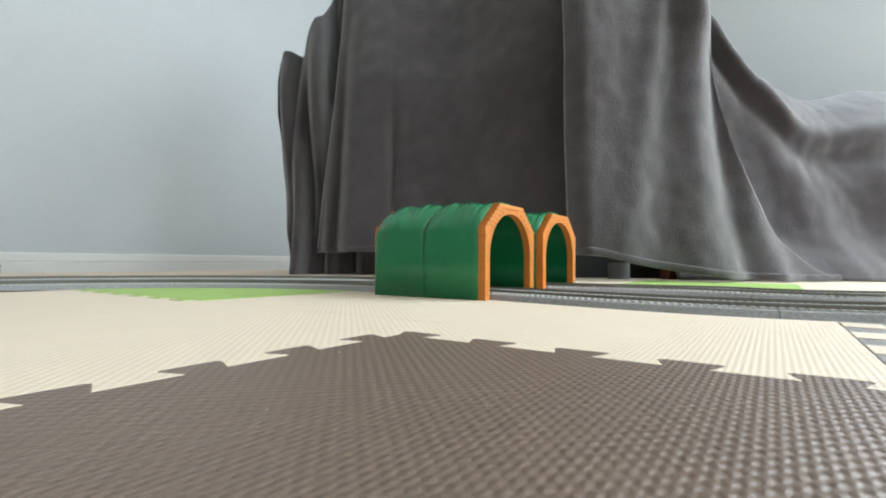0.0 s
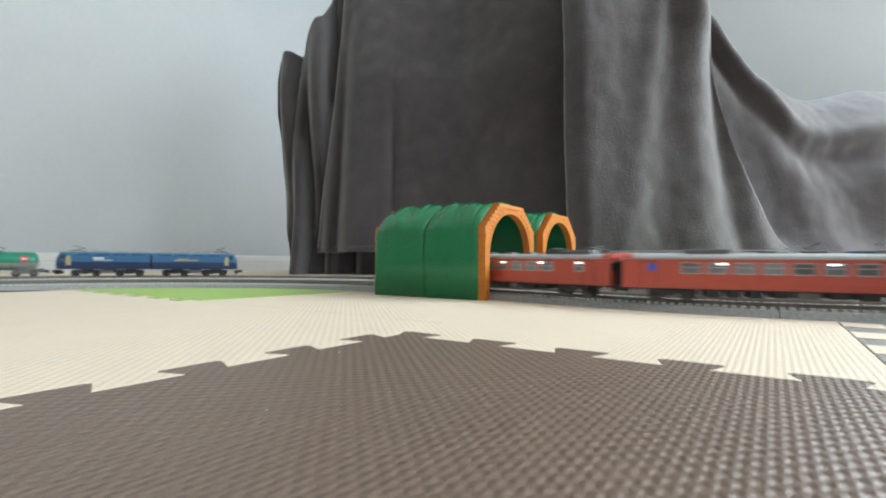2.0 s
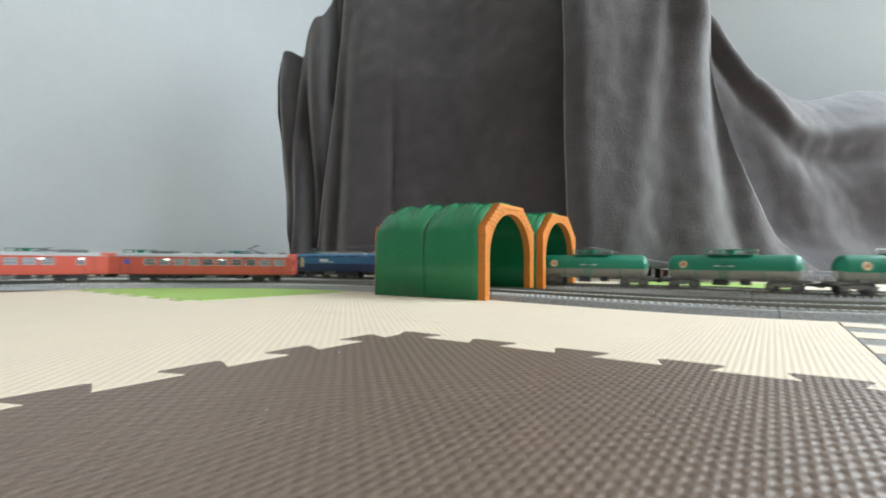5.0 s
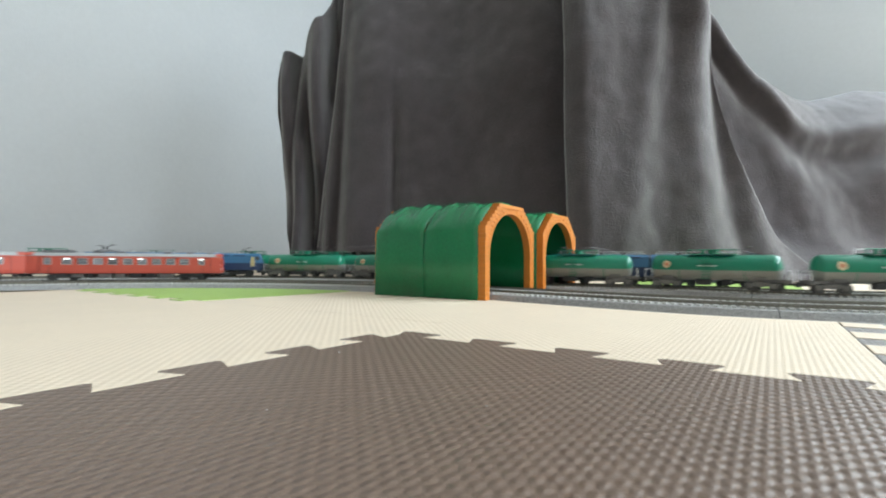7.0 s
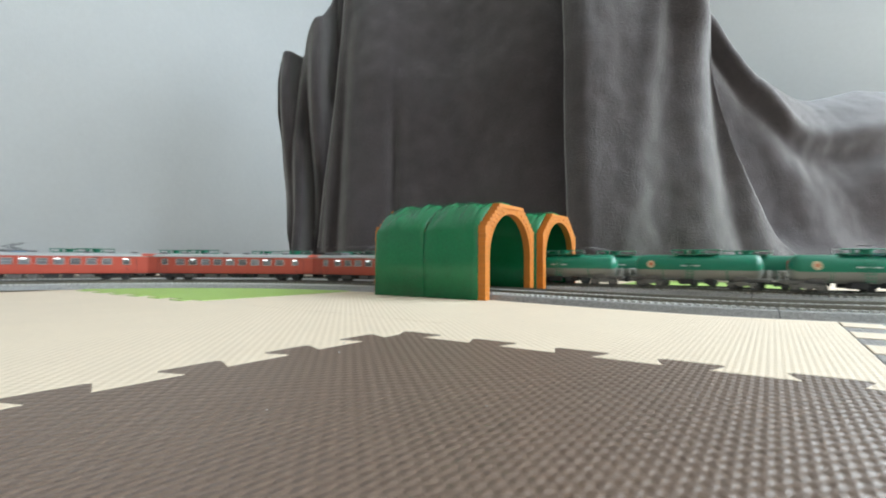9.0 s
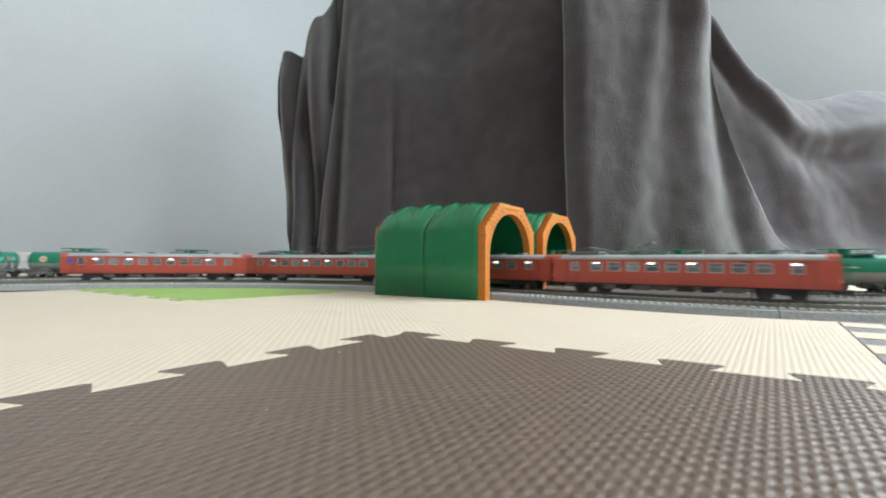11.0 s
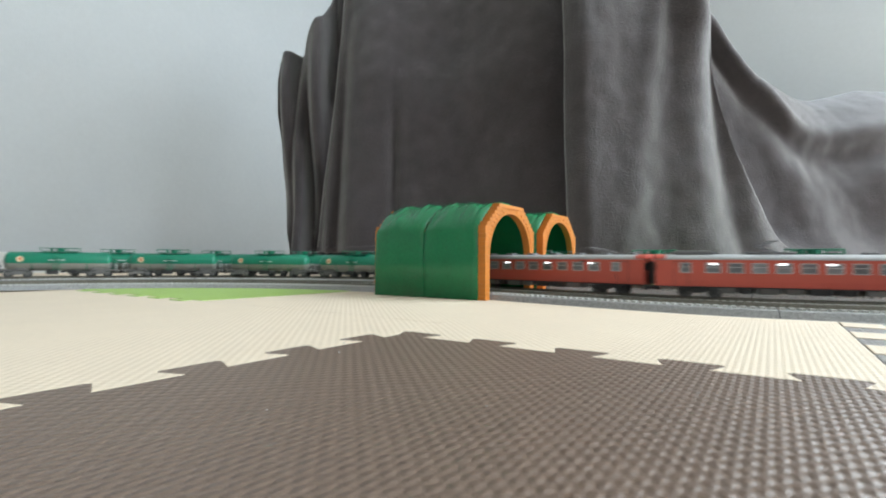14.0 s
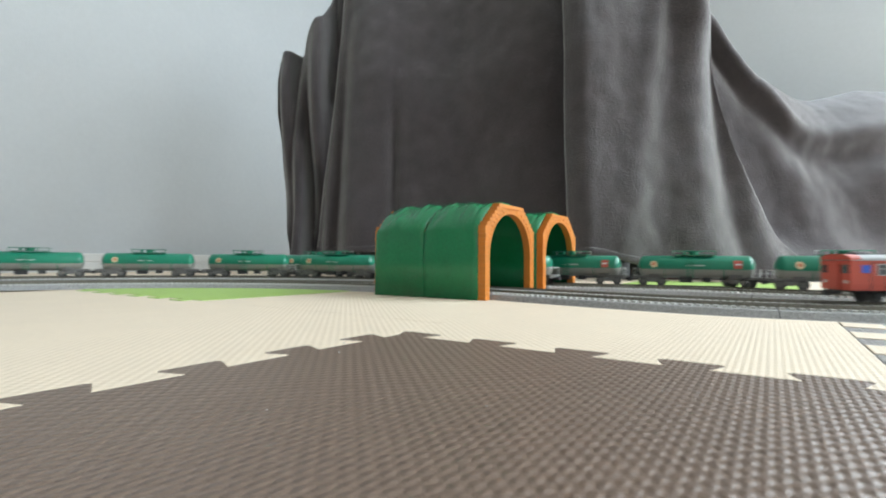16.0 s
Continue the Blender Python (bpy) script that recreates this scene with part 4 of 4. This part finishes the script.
def locomotive(label, group, front):
    """A two-section electric locomotive, light blue over dark blue."""
    root = tagged(new("locomotive"), label, "model locomotive", group=group)
    w, z0, zm, ze, zr = 0.0350, 0.0124, 0.0266, 0.0417, 0.0453
    for e in (-1, 1):
        xi, xo = e * 0.0012, e * 0.1440
        hood = lambda pr, x1: sweep(pr, [(xi, 0, 0, 1), (x1, 0, 0, 1)])
        part("lower_body", hood([(-w / 2, z0), (-w / 2, zm), (w / 2, zm), (w / 2, z0)], xo), BLUED, root, "dark blue lower body")
        part("upper_body", hood([(-w / 2, zm), (-w / 2, ze), (-w / 2 + 0.004, zr), (w / 2 - 0.004, zr), (w / 2, ze), (w / 2, zm)], e * 0.1365), BLUEL, root, "light blue upper body")
        # raked cab nose
        bm = bmesh.new()
        secs = [(0.1365, zm, zr, w / 2), (0.1405, zm, zr - 0.0006, w / 2 - 0.0004), (0.1472, zm, zm + 0.0035, w / 2 - 0.003)]
        rings = [[bm.verts.new((e * x, y, z)) for y, z in ((-hw, a), (-hw, b - 0.003 if b > 0.035 else b), (-hw + 0.003, b), (hw - 0.003, b), (hw, b - 0.003 if b > 0.035 else b), (hw, a))] for x, a, b, hw in secs]
        for r0, r1 in zip(rings, rings[1:]):
            for i in range(6):
                j = (i + 1) % 6
                bm.faces.new((r0[i], r0[j], r1[j], r1[i]))
        bm.faces.new(rings[0])
        bm.faces.new(rings[-1][::-1])
        bmesh.ops.recalc_face_normals(bm, faces=bm.faces)
        cab = part("cab", bm, BLUEL, root, "light blue raked cab")
        part("nose", boxes([(e * 0.1456, 0, (z0 + zm) / 2 + 0.0003, 0.0036, w - 0.004, zm - z0)], 0.0010), BLUED, root, "dark blue nose")
        wind = bmesh.new()
        vs = [wind.verts.new(p) for p in ((e * 0.1416, -0.012, zr - 0.0018), (e * 0.1416, 0.012, zr - 0.0018), (e * 0.1466, 0.0125, zm + 0.0050), (e * 0.1466, -0.0125, zm + 0.0050))]
        wind.faces.new(vs if e > 0 else vs[::-1])
        bmesh.ops.translate(wind, verts=wind.verts, vec=(e * 0.0007, 0, 0.0003))
        part("windscreen", wind, GLASS, cab)
        for side in (-1, 1):
            y = side * (w / 2 + 0.0002)
            part("cab_door", boxes([(e * 0.1285, y, 0.0292, 0.0060, 0.0005, 0.0180)]), YELLOW, root, "ochre cab door")
            part("cab_window", boxes([(e * 0.1365, y - side * 0.0001, 0.0362, 0.0066, 0.0006, 0.0066)]), GLASS, root)
            for k in range(4):
                part("louvre", boxes([(e * (0.022 + 0.028 * k), y, 0.0409, 0.0200, 0.0005, 0.0020)]), BLUED, root)
            part("handrail", boxes([(e * 0.1250, y, 0.026, 0.0005, 0.0007, 0.015), (e * 0.1322, y, 0.026, 0.0005, 0.0007, 0.015)]), STEEL, root)
            part("headlight", boxes([(e * 0.1476, side * 0.011, zm - 0.004, 0.0008, 0.0036, 0.0026)]), WHITE, root)
        part("snow_plough", boxes([(e * 0.1462, 0, 0.0062, 0.0060, 0.026, 0.0060)], 0.0010), UNDER, root)
        part("step", boxes([(e * 0.1495, 0, 0.0100, 0.0030, 0.028, 0.0016)]), UNDER, root)
        coupler(root, e * 0.1480, e)
        for bx in (0.0375, 0.1060):
            bogie(root, e * bx, 0.0310, UNDER, heavy=True)
        part("underfloor_box", boxes([(e * 0.0715, 0, 0.0085, 0.022, 0.030, 0.0070)], 0.0010), BOGIEG, root)
        pantograph(root, e * 0.118, zr + 0.001, 0.0085, -e)
        for gx, gl, gh in ((0.020, 0.026, 0.0026), (0.052, 0.024, 0.0020), (0.083, 0.026, 0.0026)):
            part("roof_unit", boxes([(e * gx, 0, zr + gh / 2, gl, 0.022, gh)], 0.0008), ROOFG, root)
        bm = bmesh.new()
        rod(bm, (e * 0.010, 0.006, zr + 0.0045), (e * 0.105, 0.006, zr + 0.0045), 0.0005)
        part("roof_bus_bar", bm, STEEL, root)
    part("bellows", boxes([(0, 0, 0.0265, 0.0034, 0.028, 0.027)], 0.0004), UNDER, root)
    y = w / 2 + 0.0003
    for side in (-1, 1):
        part("logo_shape", boxes([(side * 0.083, side * y, 0.0335, 0.0170, 0.0005, 0.0042), (side * 0.076, side * y, 0.0300, 0.0280, 0.0005, 0.0014)]), WHITE, root, "pale slanted logo shape")
        part("lettering_bar", boxes([(side * -0.058, side * y, 0.0308, 0.0400, 0.0005, 0.0022), (side * -0.052, side * y, 0.0335, 0.0180, 0.0005, 0.0014)]), YELLOW, root, "gold lettering bar")
    return root


# ---- the trains ----
VENTS = [("vent", x) for x in (-0.112, -0.082, -0.050, -0.018, 0.014, 0.046, 0.078, 0.112)]
WIN_A = [(0.072 - 0.0190 * k, 0.0140) for k in range(8)] + [(-0.098, 0.0090)]
WIN_B = [(0.104, 0.0090)] + [(0.080 - 0.0195 * k, 0.0125) for k in range(9)] + [(-0.101, 0.0090)]

train_a = [red_car("vermilion railcar with pantograph and lit windows, leading car", "two-car red train", 1, WIN_A, (0.042, -0.005, -0.054, -0.098), [("vent", x) for x in (0.094, 0.072, 0.051, 0.024, -0.004, -0.031)] + [("folded", -0.060), ("unit", -0.090)], 0.099)]
train_a.append(red_car("vermilion railcar with pantograph and lit windows, trailing car", "two-car red train", -1, [(0.074 - 0.0205 * k, 0.0150) for k in range(10)], (0.050, -0.028), VENTS[:5] + [("pan", -0.070), ("blue", -0.050), ("unit", 0.060)], 0.105))
b1 = red_car("dull red railcar with silver windows and a pantograph", "four-car red train", -1, WIN_B, (0.080, -0.015, -0.100, 0.023), VENTS[:3] + VENTS[4:] + [("pan", 0.030), ("unit", 0.095)])
b2 = red_car("dull red railcar with silver windows and roof vents", "four-car red train", -1, WIN_B, (0.061, 0.004, -0.053, -0.100), VENTS[1:])
train_b = [b1, b2, copy_thing(b1, pose(0, 0, 0)), red_car("dull red railcar with silver windows and a blue mark, last car", "four-car red train", 1, WIN_B, (0.085, 0.040, -0.018, -0.072), VENTS, 0.118)]
loco_f2 = locomotive("two-section blue electric locomotive drawing green tank wagons", "freight train towards the left", 1)
loco_f2["group"] = "blue locomotives"
loco_f1 = copy_thing(loco_f2, pose(0, 0, 0))
tank_plain = tank_wagon("green and grey tank wagon with a round emblem", "green tank wagons", False)
tank_signs = tank_wagon("green and grey tank wagon with emblem and red warning sign", "green tank wagons with red signs", True)
tanks_f2 = [tank_plain] + [copy_thing(tank_plain, pose(0, 0, 0)) for _ in range(12)]
tanks_f1 = [tank_signs] + [copy_thing(tank_signs, pose(0, 0, 0)) for _ in range(12)]



def lower(thing, k):
    """Draw a vehicle's body down towards its floor by the factor k; bogies keep their shape."""
    floor_z, seen = 0.0112, set()
    for ob in thing.children_recursive:
        if ob.name.startswith(("bogie", "side_frame", "wheel")) or ob.data.name in seen:
            continue
        seen.add(ob.data.name)
        for v in ob.data.vertices:
            if v.co.z > floor_z:
                v.co.z = floor_z + (v.co.z - floor_z) * k


for car in (*train_a, b1, b2, train_b[3]):
    lower(car, 0.925)
lower(loco_f2, 0.93)

# leading end of each train along its track by time, seconds and metres
HEAD_A = [(0, -0.532), (0.5, -0.409), (1.0, -0.286), (1.5, -0.159), (3.5, 0.365), (4.2, 0.535), (16, 3.50)]
HEAD_B = [(0, 1.894), (6.3, 0.533), (7, 0.381), (8, 0.167), (11.3, -0.526), (12, -0.673), (12.8, -0.843), (14.5, -1.220), (15, -1.327), (15.5, -1.425), (16, -1.523)]
HEAD_F2 = [(0, -0.930), (2.0, -0.515), (3.5, -0.252), (6.3, 0.249), (14, 1.626), (16, 2.004)]
HEAD_F1 = [(0, 0.895), (0.5, 0.800), (2, 0.512), (3.5, 0.226), (16, -2.072)]
TIMES = [round(0.25 * k, 2) for k in range(65)]


def run(thing, key, centre, base):
    """Key a vehicle along its track: centre(t) is its middle's place, base the distance of its bogies' pivots."""
    tr = TRACKS[key]
    rows, turns = [], []
    for t in TIMES:
        s = centre(t)
        (x0, y0, h0), (x1, y1, h1) = tr.at(s - base / 2), tr.at(s + base / 2)
        yaw = math.atan2(y1 - y0, x1 - x0)
        rows.append((t, pose((x0 + x1) / 2, (y0 + y1) / 2, RAIL_Z + tr.lift, 0, 0, math.degrees(yaw))))
        turns.append((t, s, yaw))
    walk(thing, rows)
    for b in [c for c in thing.children if c.name.startswith("bogie")]:
        bx = b.matrix_basis.translation.x
        rows = []
        for t, s, yaw in turns:
            h = tr.at(s + bx)[2]
            d = (h - yaw + math.pi) % (2 * math.pi) - math.pi
            rows.append((t, pose(bx, 0, 0, 0, 0, math.degrees(d))))
        walk(b, rows)


def motions():
    for k, car in enumerate(train_a):
        run(car, "near_a", lambda t, k=k: lerp(t, HEAD_A) - 0.131 - 0.2690 * k, 0.177)
    for k, car in enumerate(train_b):
        run(car, "near_b", lambda t, k=k: lerp(t, HEAD_B) + 0.131 + 0.2675 * k, 0.177)
    run(loco_f2, "far_a", lambda t: lerp(t, HEAD_F2) + 0.182, 0.18)
    run(loco_f1, "far_b", lambda t: lerp(t, HEAD_F1) + 0.154, 0.18)
    for k, w in enumerate(tanks_f2):
        run(w, "far_a", lambda t, k=k: lerp(t, HEAD_F2) - 0.050 - 0.169 * k, 0.108)
    for k, w in enumerate(tanks_f1):
        run(w, "far_b", lambda t, k=k: lerp(t, HEAD_F1) + 0.399 + 0.169 * k, 0.108)


motions()
